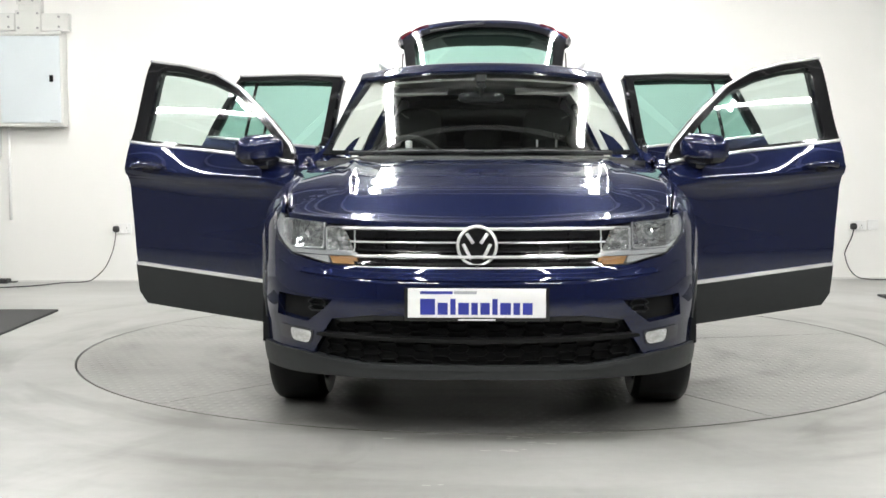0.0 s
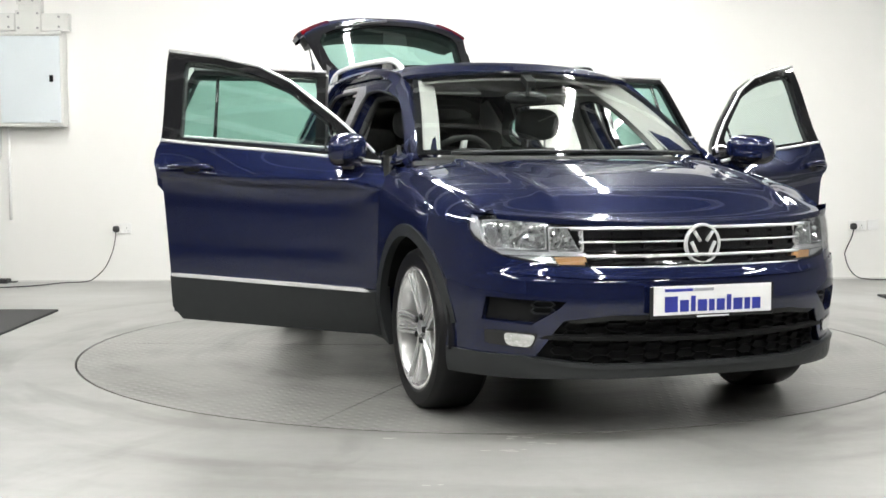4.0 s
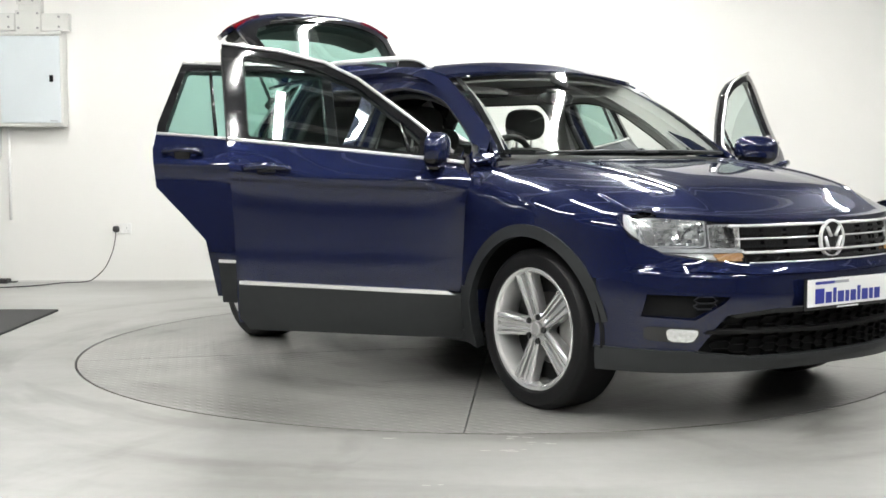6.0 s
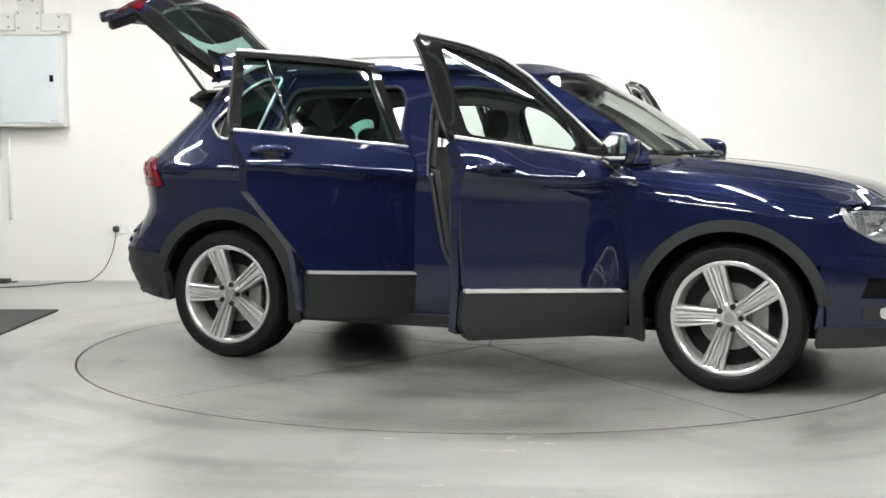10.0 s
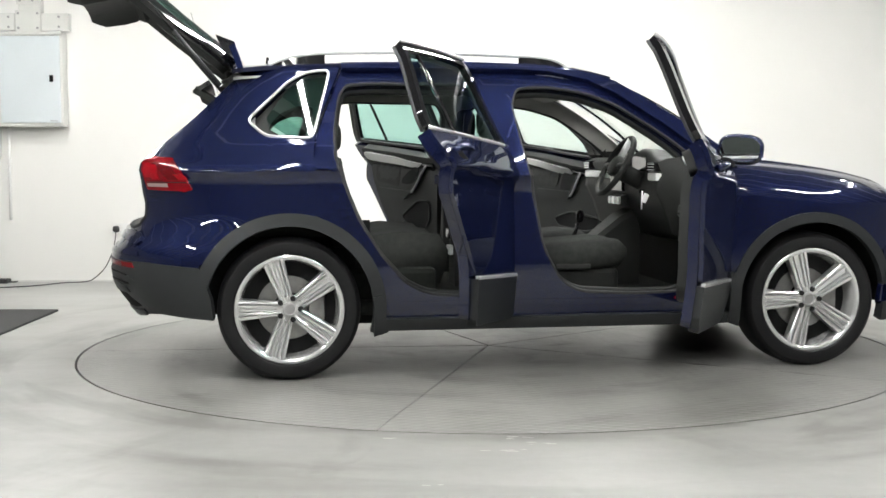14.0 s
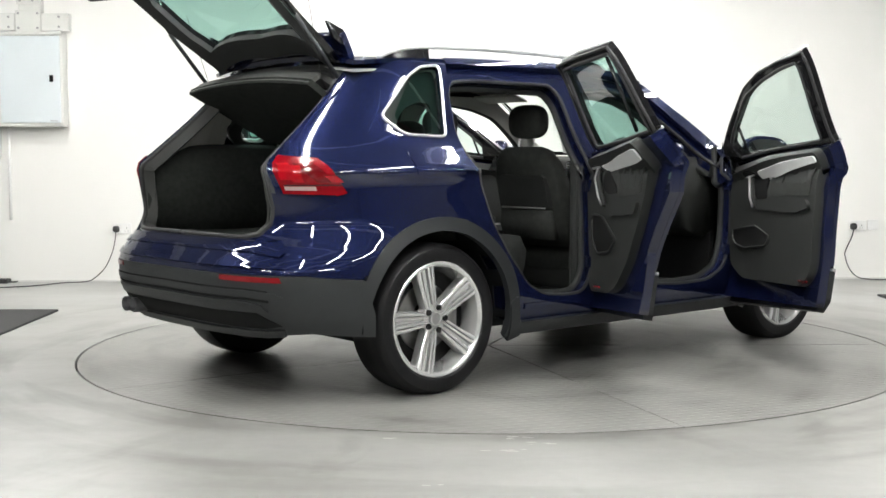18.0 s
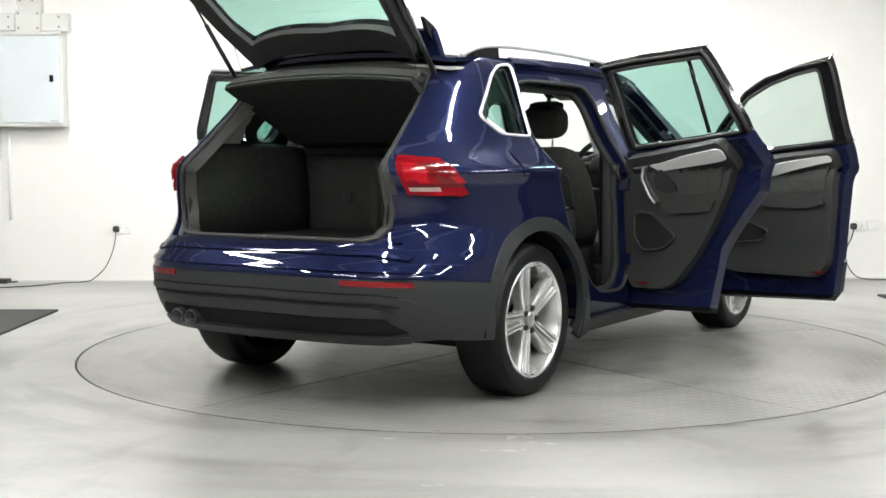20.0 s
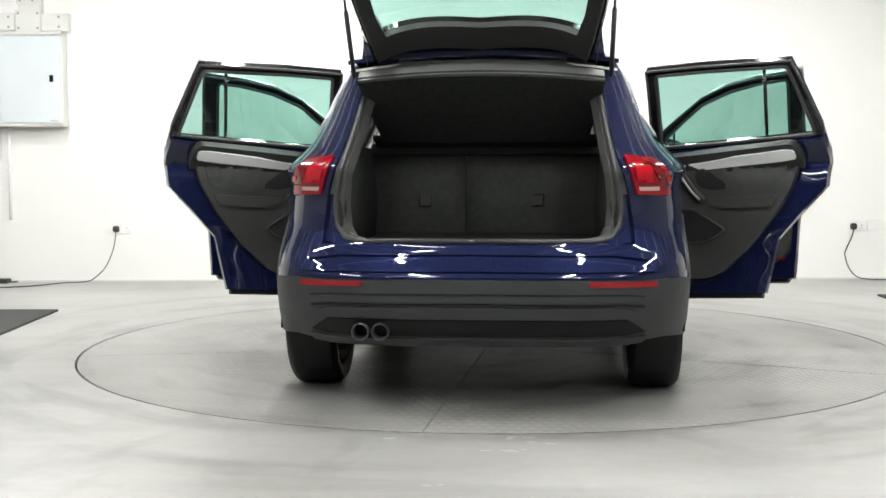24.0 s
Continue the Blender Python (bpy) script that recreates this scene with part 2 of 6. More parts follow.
        h = madd(worn.outputs[0], 1.0, madd(dirt.outputs["Fac"], 0.3, 0.0))
    bp = nt.nodes.new("ShaderNodeBump")
    bp.inputs["Strength"].default_value = 1.0 if plate else 0.10
    bp.inputs["Distance"].default_value = 0.0025
    nt.links.new(h, bp.inputs["Height"])
    nt.links.new(bp.outputs[0], b.inputs["Normal"])
    return m


M_CONCRETE = painted_floor("painted_concrete", (0.15, 0.149, 0.138), (0.385, 0.388, 0.377), 0.32)
RING = 2.273


def annulus(r0, r1, z0, z1, seg=160, square=None):
    """A flat ring with walls; with square, its outer edge is a rectangle."""
    bm = bmesh.new()
    A = [2 * math.pi * k / seg for k in range(seg)]
    inner = [bm.verts.new((r0 * math.cos(a), r0 * math.sin(a), z1)) for a in A]
    if square:
        x0, y0, x1, y1 = square
        out = []
        for a in A:
            c, s = math.cos(a), math.sin(a)
            k = min((x1 if c > 0 else x0) / c if abs(c) > 1e-6 else 1e9, (y1 if s > 0 else y0) / s if abs(s) > 1e-6 else 1e9)
            out.append(bm.verts.new((c * k, s * k, z1)))
    else:
        out = [bm.verts.new((r1 * math.cos(a), r1 * math.sin(a), z1)) for a in A]
    low = [bm.verts.new((v.co.x, v.co.y, z0)) for v in inner]
    for k in range(seg):
        j = (k + 1) % seg
        bm.faces.new((inner[k], out[k], out[j], inner[j]))
        bm.faces.new((low[k], inner[k], inner[j], low[j]))
    return bm


tagged(mesh_object("floor", annulus(RING + 0.006, 0, -0.06, 0, square=(-8.2, -13.2, 8.2, 4.6)), M_CONCRETE), "worn light grey painted concrete floor", "floor", kind="structure")
tagged(mesh_object("turntable_pit", annulus(0.02, RING + 0.3, -0.3, -0.055), M_BLACKRUBBER), "dark gap round the turntable", "floor", kind="structure")


def turntable():
    e = tagged(new("turntable"), "round grey checker plate turntable set flush in the floor", "turntable")
    # sectors with seams between them
    n = 5
    for k in range(n):
        bm = bmesh.new()
        a0, a1 = radians(-130) + 2 * math.pi * k / n + 0.0009, radians(-130) + 2 * math.pi * (k + 1) / n - 0.0009
        seg = 24
        c = bm.verts.new((0.01 * math.cos((a0 + a1) / 2), 0.01 * math.sin((a0 + a1) / 2), 0))
        R = RING - 0.006
        top, low = [c], [bm.verts.new((c.co.x, c.co.y, -0.03))]
        for i in range(seg + 1):
            a = a0 + (a1 - a0) * i / seg
            top.append(bm.verts.new((R * math.cos(a), R * math.sin(a), 0)))
            low.append(bm.verts.new((R * math.cos(a), R * math.sin(a), -0.03)))
        bm.faces.new(top)
        for i in range(len(top)):
            j = (i + 1) % len(top)
            bm.faces.new((top[j], top[i], low[i], low[j]))
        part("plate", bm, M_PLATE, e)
    return e


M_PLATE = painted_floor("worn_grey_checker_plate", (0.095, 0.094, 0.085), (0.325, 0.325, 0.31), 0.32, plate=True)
table = turntable()


# ---- car materials ----
def car_paint():
    m = bpy.data.materials.new("deep_blue_car_paint")
    m.use_nodes = True
    nt = m.node_tree
    b = nt.nodes["Principled BSDF"]
    tc = nt.nodes.new("ShaderNodeTexCoord")
    fl = nt.nodes.new("ShaderNodeTexVoronoi")
    fl.inputs["Scale"].default_value = 900
    nt.links.new(tc.outputs["Object"], fl.inputs["Vector"])
    big = nt.nodes.new("ShaderNodeTexNoise")
    big.inputs["Scale"].default_value = 2.0
    nt.links.new(tc.outputs["Object"], big.inputs["Vector"])
    mx = nt.nodes.new("ShaderNodeMix")
    mx.data_type = "RGBA"
    mx.inputs["A"].default_value = (0.0038, 0.0058, 0.0225, 1)
    mx.inputs["B"].default_value = (0.0086, 0.0132, 0.051, 1)
    nt.links.new(fl.outputs["Color"], mx.inputs["Factor"])
    nt.links.new(mx.outputs["Result"], b.inputs["Base Color"])
    rr = nt.nodes.new("ShaderNodeMapRange")
    rr.inputs["To Min"].default_value = 0.30
    rr.inputs["To Max"].default_value = 0.42
    nt.links.new(big.outputs["Fac"], rr.inputs["Value"])
    nt.links.new(rr.outputs[0], b.inputs["Roughness"])
    b.inputs["Metallic"].default_value = 0.32
    b.inputs["Specular IOR Level"].default_value = 0.0
    b.inputs["Coat Weight"].default_value = 1.0
    b.inputs["Coat Roughness"].default_value = 0.015
    b.inputs["Coat IOR"].default_value = 1.6
    return m


M_BLUE = car_paint()
M_CLAD = material("black_textured_plastic", (0.020, 0.0218, 0.0232), 0.44, spec=0.42, var=0.08, var_scale=25, bump=0.25, bump_scale=500)
M_GLOSSBLACK = material("gloss_black", (0.008, 0.008, 0.009), 0.08, coat=0.5)
M_CHROME = material("chrome", (0.88, 0.88, 0.88), 0.16, metal=0.6, rough_var=0.04, var_scale=15)
M_SATIN = material("satin_aluminium", (0.78, 0.79, 0.79), 0.34, metal=0.25, var=0.03, var_scale=10)
M_ALLOY = material("silver_alloy_paint", (0.80, 0.80, 0.80), 0.20, metal=0.7, coat=0.6, var=0.04, var_scale=14)
# darker copy of the alloy that paints shade into spoke grooves and sides
M_GROOVE_SHADE = material("grey_alloy_groove", (0.42, 0.42, 0.42), 0.30, metal=0.75, coat=0.3, var=0.08, var_scale=20)
M_TYRE = material("tyre_rubber", (0.0062, 0.0062, 0.007), 0.5, spec=0.3, var=0.2, var_scale=18, bump=0.3, bump_scale=150)
M_DASH = material("black_dashboard_plastic", (0.0185, 0.0195, 0.0185), 0.55, spec=0.25, var=0.08, var_scale=20, bump=0.35, bump_scale=420)
M_DARK = material("underbody_black", (0.011, 0.0113, 0.0115), 0.8, spec=0.15, var=0.2, var_scale=8)
M_GREYTRIM = material("mid_grey_trim_plastic", (0.042, 0.043, 0.041), 0.5, spec=0.3, var=0.06, var_scale=20, bump=0.3, bump_scale=420)
M_TRIM = material("dark_grey_door_plastic", (0.025, 0.0264, 0.0257), 0.55, spec=0.25, var=0.08, var_scale=20, bump=0.35, bump_scale=420)
M_FABRIC = material("charcoal_seat_fabric", (0.033, 0.035, 0.033), 0.9, spec=0.18, var=0.25, var_scale=30, bump=0.8, bump_scale=700)
M_CARPET = material("black_carpet", (0.0205, 0.0225, 0.0205), 0.95, spec=0.12, var=0.3, var_scale=40, bump=0.9, bump_scale=500)
M_HEAD = material("pale_grey_headliner", (0.42, 0.42, 0.40), 0.9, var=0.05, var_scale=30, bump=0.4, bump_scale=500)
M_FACET = material("faceted_lamp_reflector", (0.95, 0.95, 0.94), 0.10, metal=0.88, var=0.04, var_scale=40)
M_LAMPDARK = material("silver_grey_lamp_housing", (0.62, 0.62, 0.62), 0.2, metal=0.75, var=0.1, var_scale=30)
M_FOG = material("fog_lamp_reflector", (0.85, 0.86, 0.86), 0.04, metal=0.95, var=0.2, var_scale=60, bump=1.0, bump_scale=60)
M_DULLDARK = material("dark_steel", (0.09, 0.09, 0.095), 0.3, metal=0.8, var=0.1, var_scale=30)
M_DULL = material("dull_metal", (0.30, 0.30, 0.30), 0.35, metal=0.5, var=0.05, var_scale=20)
M_LAMPCHROME = material("lamp_reflector", (0.92, 0.92, 0.91), 0.14, metal=0.55, rough_var=0.06, var_scale=40)
M_AMBER = material("amber_lens", (0.66, 0.36, 0.16), 0.15, coat=0.5, var=0.05, var_scale=50)
M_RED = material("red_lamp_lens", (0.17, 0.0012, 0.005), 0.16, coat=0.25, var=0.12, var_scale=40)
M_REDGLOW = material("bright_red_lens", (0.29, 0.002, 0.007), 0.14, coat=0.3, var=0.06, var_scale=60)
M_REDDARK = material("dark_red_lens", (0.11, 0.001, 0.003), 0.12, coat=0.4)
M_CLEARLENS = material("clear_white_lens", (0.32, 0.22, 0.21), 0.12, coat=0.8, var=0.05, var_scale=60)
M_PLATEWHITE = material("white_plate", (0.80, 0.80, 0.79), 0.35, var=0.01, var_scale=10)
M_INKBLUE = material("blue_print", (0.025, 0.035, 0.26), 0.4)
M_INKGREY = material("grey_print", (0.35, 0.36, 0.38), 0.4)
M_GLASS_G = glass("green_tinted_glass", (0.36, 0.60, 0.54))
M_GLASS_F = glass("light_green_glass", (0.70, 0.82, 0.78))
M_GLASS_W = glass("windscreen_glass", (0.80, 0.86, 0.83))
M_GLASS_D = glass("privacy_glass", (0.34, 0.56, 0.50))
M_LENS = glass("clear_lamp_cover", (0.93, 0.94, 0.95))
M_MIRROR = material("mirror_glass", (0.85, 0.86, 0.86), 0.01, metal=1.0)
M_DISC = material("brake_disc_steel", (0.35, 0.35, 0.34), 0.35, metal=1.0, var=0.15, var_scale=25)


# ---- car body surface ----
def curve(xs, ys):
    """A smooth shape-keeping curve through the given points (monotone cubic)."""
    xs, ys = np.array(xs, float), np.array(ys, float)
    h, d = np.diff(xs), np.diff(ys) / np.diff(xs)
    m = np.zeros(len(xs))
    for i in range(1, len(xs) - 1):
        if d[i - 1] * d[i] > 0:
            w1, w2 = 2 * h[i] + h[i - 1], h[i] + 2 * h[i - 1]
            m[i] = (w1 + w2) / (w1 / d[i - 1] + w2 / d[i])
    m[0], m[-1] = d[0], d[-1]

    def at(x):
        x = min(max(x, xs[0]), xs[-1])
        i = int(min(max(np.searchsorted(xs, x) - 1, 0), len(h) - 1))
        t = (x - xs[i]) / h[i]
        return float((1 + 2 * t) * (1 - t) ** 2 * ys[i] + t * (1 - t) ** 2 * h[i] * m[i] + t * t * (3 - 2 * t) * ys[i + 1] + t * t * (t - 1) * h[i] * m[i + 1])
    return at


def step01(a, b, x):
    t = min(max((x - a) / (b - a), 0), 1)
    return t * t * (3 - 2 * t)


SIDE = curve((0.18, 0.24, 0.30, 0.42, 0.54, 0.66, 0.80, 0.88, 0.925, 0.955, 0.975, 1.0, 1.06, 1.12, 1.17, 1.25, 1.35, 1.42, 1.48, 1.53, 1.58),
             (0.88, 0.915, 0.93, 0.938, 0.942, 0.934, 0.926, 0.922, 0.929, 0.948, 0.9485, 0.938, 0.914, 0.884, 0.856, 0.812, 0.762, 0.727, 0.694, 0.660, 0.60))
FEND = curve((0.18, 0.42, 0.62, 0.76, 0.86, 0.92, 0.965, 1.0, 1.03, 1.06, 1.2),
             (0.88, 0.935, 0.938, 0.938, 0.938, 0.928, 0.905, 0.872, 0.83, 0.78, 0.55))
GREEN = curve((-1.9, -1.5, -1.1, -0.7, -0.2, 0.1, 0.33, 0.6, 0.92, 1.1), (0.905, 0.925, 0.948, 0.985, 1.0, 0.97, 0.915, 0.88, 0.85, 0.83))
XF = curve((0.18, 0.26, 0.33, 0.42, 0.52, 0.60, 0.66, 0.74, 0.84, 0.92, 1.1), (2.16, 2.215, 2.21, 2.225, 2.25, 2.245, 2.21, 2.185, 2.17, 2.10, 1.88))
XR = curve((0.18, 0.30, 0.40, 0.50, 0.585, 0.63, 0.70, 0.80, 0.95, 1.05, 1.10, 1.30, 1.45, 1.54, 1.6), (-2.04, -2.11, -2.19, -2.23, -2.235, -2.21, -2.165, -2.155, -2.175, -2.175, -2.135, -1.905, -1.735, -1.61, -1.55))
XC, NF, KK = 1.2, 2.5, 0.8
UM = XC + KK * math.pi / 2
XCF = 1.35
KKF = (UM - XCF) / (math.pi / 2)


def nr(z):
    """Squareness of the tail in plan: boxy bumper, rounder above."""
    return 3.5 - 0.6 * step01(0.62, 0.82, z)


def half_width(x, z):
    # the shoulder crease climbs towards the tail
    lift = 0.058 * min(max((0.25 - x) / 1.1, 0), 1.15)
    a = SIDE(z - lift * step01(0.72, 0.90, z) * (1 - step01(1.04, 1.20, z)))
    g = 1 + (GREEN(x) - 1) * step01(0.98, 1.14, z)
    a *= g
    a *= 1 - 0.022 * step01(1.2, 1.85, -x) * step01(0.64, 0.88, z) * (1 - step01(1.02, 1.2, z))
    k = step01(0.62, 1.0, x)
    if k > 0:
        a = a * (1 - k) + k * (FEND(z + 0.13 * max(0.0, x - 1.0)) if z < 1.035 else min(a, FEND(z) if z < 1.045 else a))
    return a


def wrap0(u, z):
    """Point of the body skin: u runs along the right flank, round the nose to the left flank; negative past the tail likewise."""
    s = -1
    if u > UM:
        u, s = 2 * UM - u, 1
    elif u < -UM:
        u, s = -2 * UM - u, 1
    if -XC <= u <= XCF:
        return Vector((u, s * half_width(u, z), z))
    f = (u - XCF) / KKF if u > 0 else (-u - XC) / KK
    if u > 0:
        x = XCF + (XF(z) - XCF) * math.sin(f) ** (2 / NF)
        y = half_width(min(x, 1.75), z) * max(math.cos(f), 0) ** (2 / NF)
    else:
        x = -XC + (XR(z) + XC) * math.sin(f) ** (2 / nr(z))
        y = half_width(max(x, -1.9), z) * max(math.cos(f), 0) ** (2 / nr(z))
    return Vector((x, s * y, z))


def wrap(u, z):
    """Skin point and outward normal."""
    e = 0.006
    p = wrap0(u, z)
    du = wrap0(u + e, z) - wrap0(u - e, z)
    dz = wrap0(u, z + e) - wrap0(u, z - e)
    n = du.cross(dz)
    n = n.normalized() if n.length > 1e-12 else Vector((0, -1, 0))
    return p, n


def sd(x, z):
    """Skin coordinates of a flank point seen from the side."""
    if -XC <= x <= XCF:
        return (x, z)
    xe, n, c, k = (XF(z), NF, XCF, KKF) if x > 0 else (XR(z), nr(z), XC, KK)
    r = min(max((abs(x) - c) / (abs(xe) - c), 0), 1)
    return (math.copysign(c + k * math.asin(r ** (n / 2)), x), z)


def fr(y, z, rear=False):
    """Skin coordinates of a nose (or tail) point seen from ahead; y is positive towards the right flank."""
    n = nr(z) if rear else NF
    x = -1.95 if rear else 1.75
    r = min(abs(y) / half_width(x, z), 1)
    u = (XC + KK * math.acos(r ** (n / 2))) if rear else (XCF + KKF * math.acos(r ** (n / 2)))
    if y < 0:
        u = 2 * UM - u
    return (-u if rear else u, z)


def bk(y, z):
    return fr(y, z, True)


def dense(pts, step=0.03, close=True):
    """Points (kind, a, z) with kind S, F or B as a dense line of skin coordinates."""
    out = []
    m = len(pts)
    for i in range(m if close else m - 1):
        p, q = pts[i], pts[(i + 1) % m]
        L = math.hypot(q[1] - p[1], q[2] - p[2]) if p[0] == q[0] else 0.2
        k = max(1, int(L / step))
        fn = {"S": sd, "F": fr, "B": bk}
        if p[0] == q[0]:
            for j in range(k):
                t = j / k
                out.append(fn[p[0]](p[1] + (q[1] - p[1]) * t, p[2] + (q[2] - p[2]) * t))
        else:
            a, b = fn[p[0]](p[1], p[2]), fn[q[0]](q[1], q[2])
            for j in range(6):
                t = j / 6
                out.append((a[0] + (b[0] - a[0]) * t, a[1] + (b[1] - a[1]) * t))
    if not close:
        out.append({"S": sd, "F": fr, "B": bk}[pts[-1][0]](*pts[-1][1:]))
    return out


def S(*p):
    return [("S", a, b) for a, b in p]


def Fp(*p):
    return [("F", a, b) for a, b in p]


def Bp(*p):
    return [("B", a, b) for a, b in p]


def rounded(pts, r=0.03, n=5):
    """Round the corners of a flat outline of (kind, a, z)."""
    out = []
    m = len(pts)
    for i in range(m):
        k, x, y = pts[i]
        p, q = pts[i - 1], pts[(i + 1) % m]
        if p[0] != k or q[0] != k:
            out.append(pts[i])
            continue
        a, b = Vector((p[1] - x, p[2] - y)), Vector((q[1] - x, q[2] - y))
        d = min(r, a.length * 0.45, b.length * 0.45)
        a, b = a.normalized() * d, b.normalized() * d
        for j in range(n + 1):
            t = j / n
            w = a * (1 - t) ** 2 + b * t ** 2
            out.append((k, x + w.x, y + w.y))
    return out


def mirror_uz(pts, rear=False):
    return [((-2 if rear else 2) * UM - u, z) for u, z in pts]


def both(half, rear=False):
    """A half outline from one centre point to the other, closed by its mirror image."""
    return half + mirror_uz(half, rear)[::-1]


def dedupe(pts, eps=1e-4):
    out = []
    for p in pts:
        if not out or math.hypot(p[0] - out[-1][0], p[1] - out[-1][1]) > eps:
            out.append(p)
    if math.hypot(out[0][0] - out[-1][0], out[0][1] - out[-1][1]) <= eps:
        out.pop()
    return out


def flat_fill(outline, holes, step):
    """A filled flat outline, cut by a grid."""
    bm = bmesh.new()
    edges = []
    for loop in (outline, *holes):
        vs = [bm.verts.new((u, z, 0)) for u, z in dedupe(loop)]
        edges += [bm.edges.new((vs[i], vs[(i + 1) % len(vs)])) for i in range(len(vs))]
    bmesh.ops.triangle_fill(bm, use_beauty=True, use_dissolve=False, edges=edges)
    us, zs = [p[0] for p in outline], [p[1] for p in outline]
    su, sz = step if isinstance(step, tuple) else (step, step)
    for ax, lo, hi, s in ((0, min(us), max(us), su), (1, min(zs), max(zs), sz)):
        k = math.floor(lo / s) + 1
        while k * s < hi:
            co, no = [0, 0, 0], [0, 0, 0]
            co[ax], no[ax] = k * s + 0.0007, 1
            bmesh.ops.bisect_plane(bm, geom=bm.verts[:] + bm.edges[:] + bm.faces[:], dist=1e-5, plane_co=co, plane_no=no)
            k += 1
    bmesh.ops.dissolve_degenerate(bm, dist=2e-5, edges=bm.edges[:])
    return bm


def skin_mesh(name, bm, mapf, mat, parent, off=0.0, thick=0.02, M=None, label="", back=True, flip=False, split_z=None):
    """Lays a flat mesh on a surface, gives it thickness with a rim, and smooth normals from the surface itself."""
    flat = [(v.co.x, v.co.y) for v in bm.verts]
    bm.verts.index_update()
    faces = []
    for f in bm.faces:
        ids = [v.index for v in f.verts]
        if f.normal.z < 0 or (f.normal.z == 0 and f.calc_area() < 1e-12):
            ids.reverse()
        faces.append(ids)
    border = []
    for e in bm.edges:
        if len(e.link_faces) == 1:
            l = e.link_loops[0]
            a, b = l.vert.index, l.link_loop_next.vert.index
            if l.face.normal.z < 0:
                a, b = b, a
            border.append((a, b))
    bm.free()
    rot = M.to_3x3() if M else None
    P, N = [], []
    for u, z in flat:
        p, n = mapf(u, z)
        if flip:
            n = -n
        N.append(n)
        P.append(p + n * off)
    if flip:
        faces = [f[::-1] for f in faces]
        border = [(b, a) for a, b in border]
    verts, norms = list(P), list(N)
    nv = len(P)
    bset = sorted({i for e in border for i in e})
    rim = {}
    r = min(0.003, thick * 0.3)
    for i in bset:
        rim[i] = len(verts)
        verts.append(P[i]); norms.append(N[i])
        verts.append(P[i] - N[i] * thick); norms.append(N[i])
    allf = list(faces)
    for a, b in border:
        ra, rb = rim[a], rim[b]
        side = (verts[b] - verts[a]).cross(N[a])
        side = side.normalized() if side.length > 0 else N[a]
        allf.append((rb, ra, ra + 1, rb + 1))
        for k in (ra, ra + 1, rb, rb + 1):
            norms[k] = side
    if back:
        base = len(verts)
        for p, n in zip(P, N):
            verts.append(p - n * thick); norms.append(-n)
        allf += [tuple(base + i for i in f[::-1]) for f in faces]
    if M:
        verts = [M @ v for v in verts]
        norms = [rot @ n for n in norms]
    me = bpy.data.meshes.new(name)
    me.from_pydata([tuple(v) for v in verts], [], [tuple(f) for f in allf])
    for p in me.polygons:
        p.use_smooth = True
    me.normals_split_custom_set_from_vertices([tuple(n) for n in norms])
    for m_ in (mat if isinstance(mat, tuple) else (mat,)):
        me.materials.append(m_)
    if split_z is not None:
        for p in me.polygons:
            p.material_index = 1 if p.center.z < split_z else 0
    ob = new(name, me)
    ob.parent = parent
    if label:
        ob["label"] = label
    return ob


def panel(name, outline, mat, parent, holes=(), off=0.0, thick=0.02, step=0.06, M=None, label="", back=True, split_z=None):
    return skin_mesh(name, flat_fill(outline, holes, step), wrap, mat, parent, off, thick, M, label, back, False, split_z)


def surf(name, f, nu, nv, mat, parent, off=0.0, thick=0.02, M=None, label="", flip=False, back=True):
    """A grid over a surface f(u, v), u and v from 0 to 1."""
    bm = bmesh.new()
    g = [[bm.verts.new((i / nu, j / nv, 0)) for j in range(nv + 1)] for i in range(nu + 1)]
    for i in range(nu):
        for j in range(nv):
            bm.faces.new((g[i][j], g[i + 1][j], g[i + 1][j + 1], g[i][j + 1]))
    bm.normal_update()

    def mapf(u, v):
        e = 0.004
        p = Vector(f(u, v))
        n = (Vector(f(min(u + e, 1), v)) - Vector(f(max(u - e, 0), v))).cross(Vector(f(u, min(v + e, 1))) - Vector(f(u, max(v - e, 0))))
        return p, n.normalized() if n.length > 1e-14 else Vector((0, 0, 1))
    return skin_mesh(name, bm, mapf, mat, parent, off, thick, M, label, back, flip)


def arc(cx, cz, r, a0, a1, n=24, rz=None):
    rz = r if rz is None else rz
    return [("S", cx + r * math.cos(radians(a0 + (a1 - a0) * i / n)), cz + rz * math.sin(radians(a0 + (a1 - a0) * i / n))) for i in range(n + 1)]


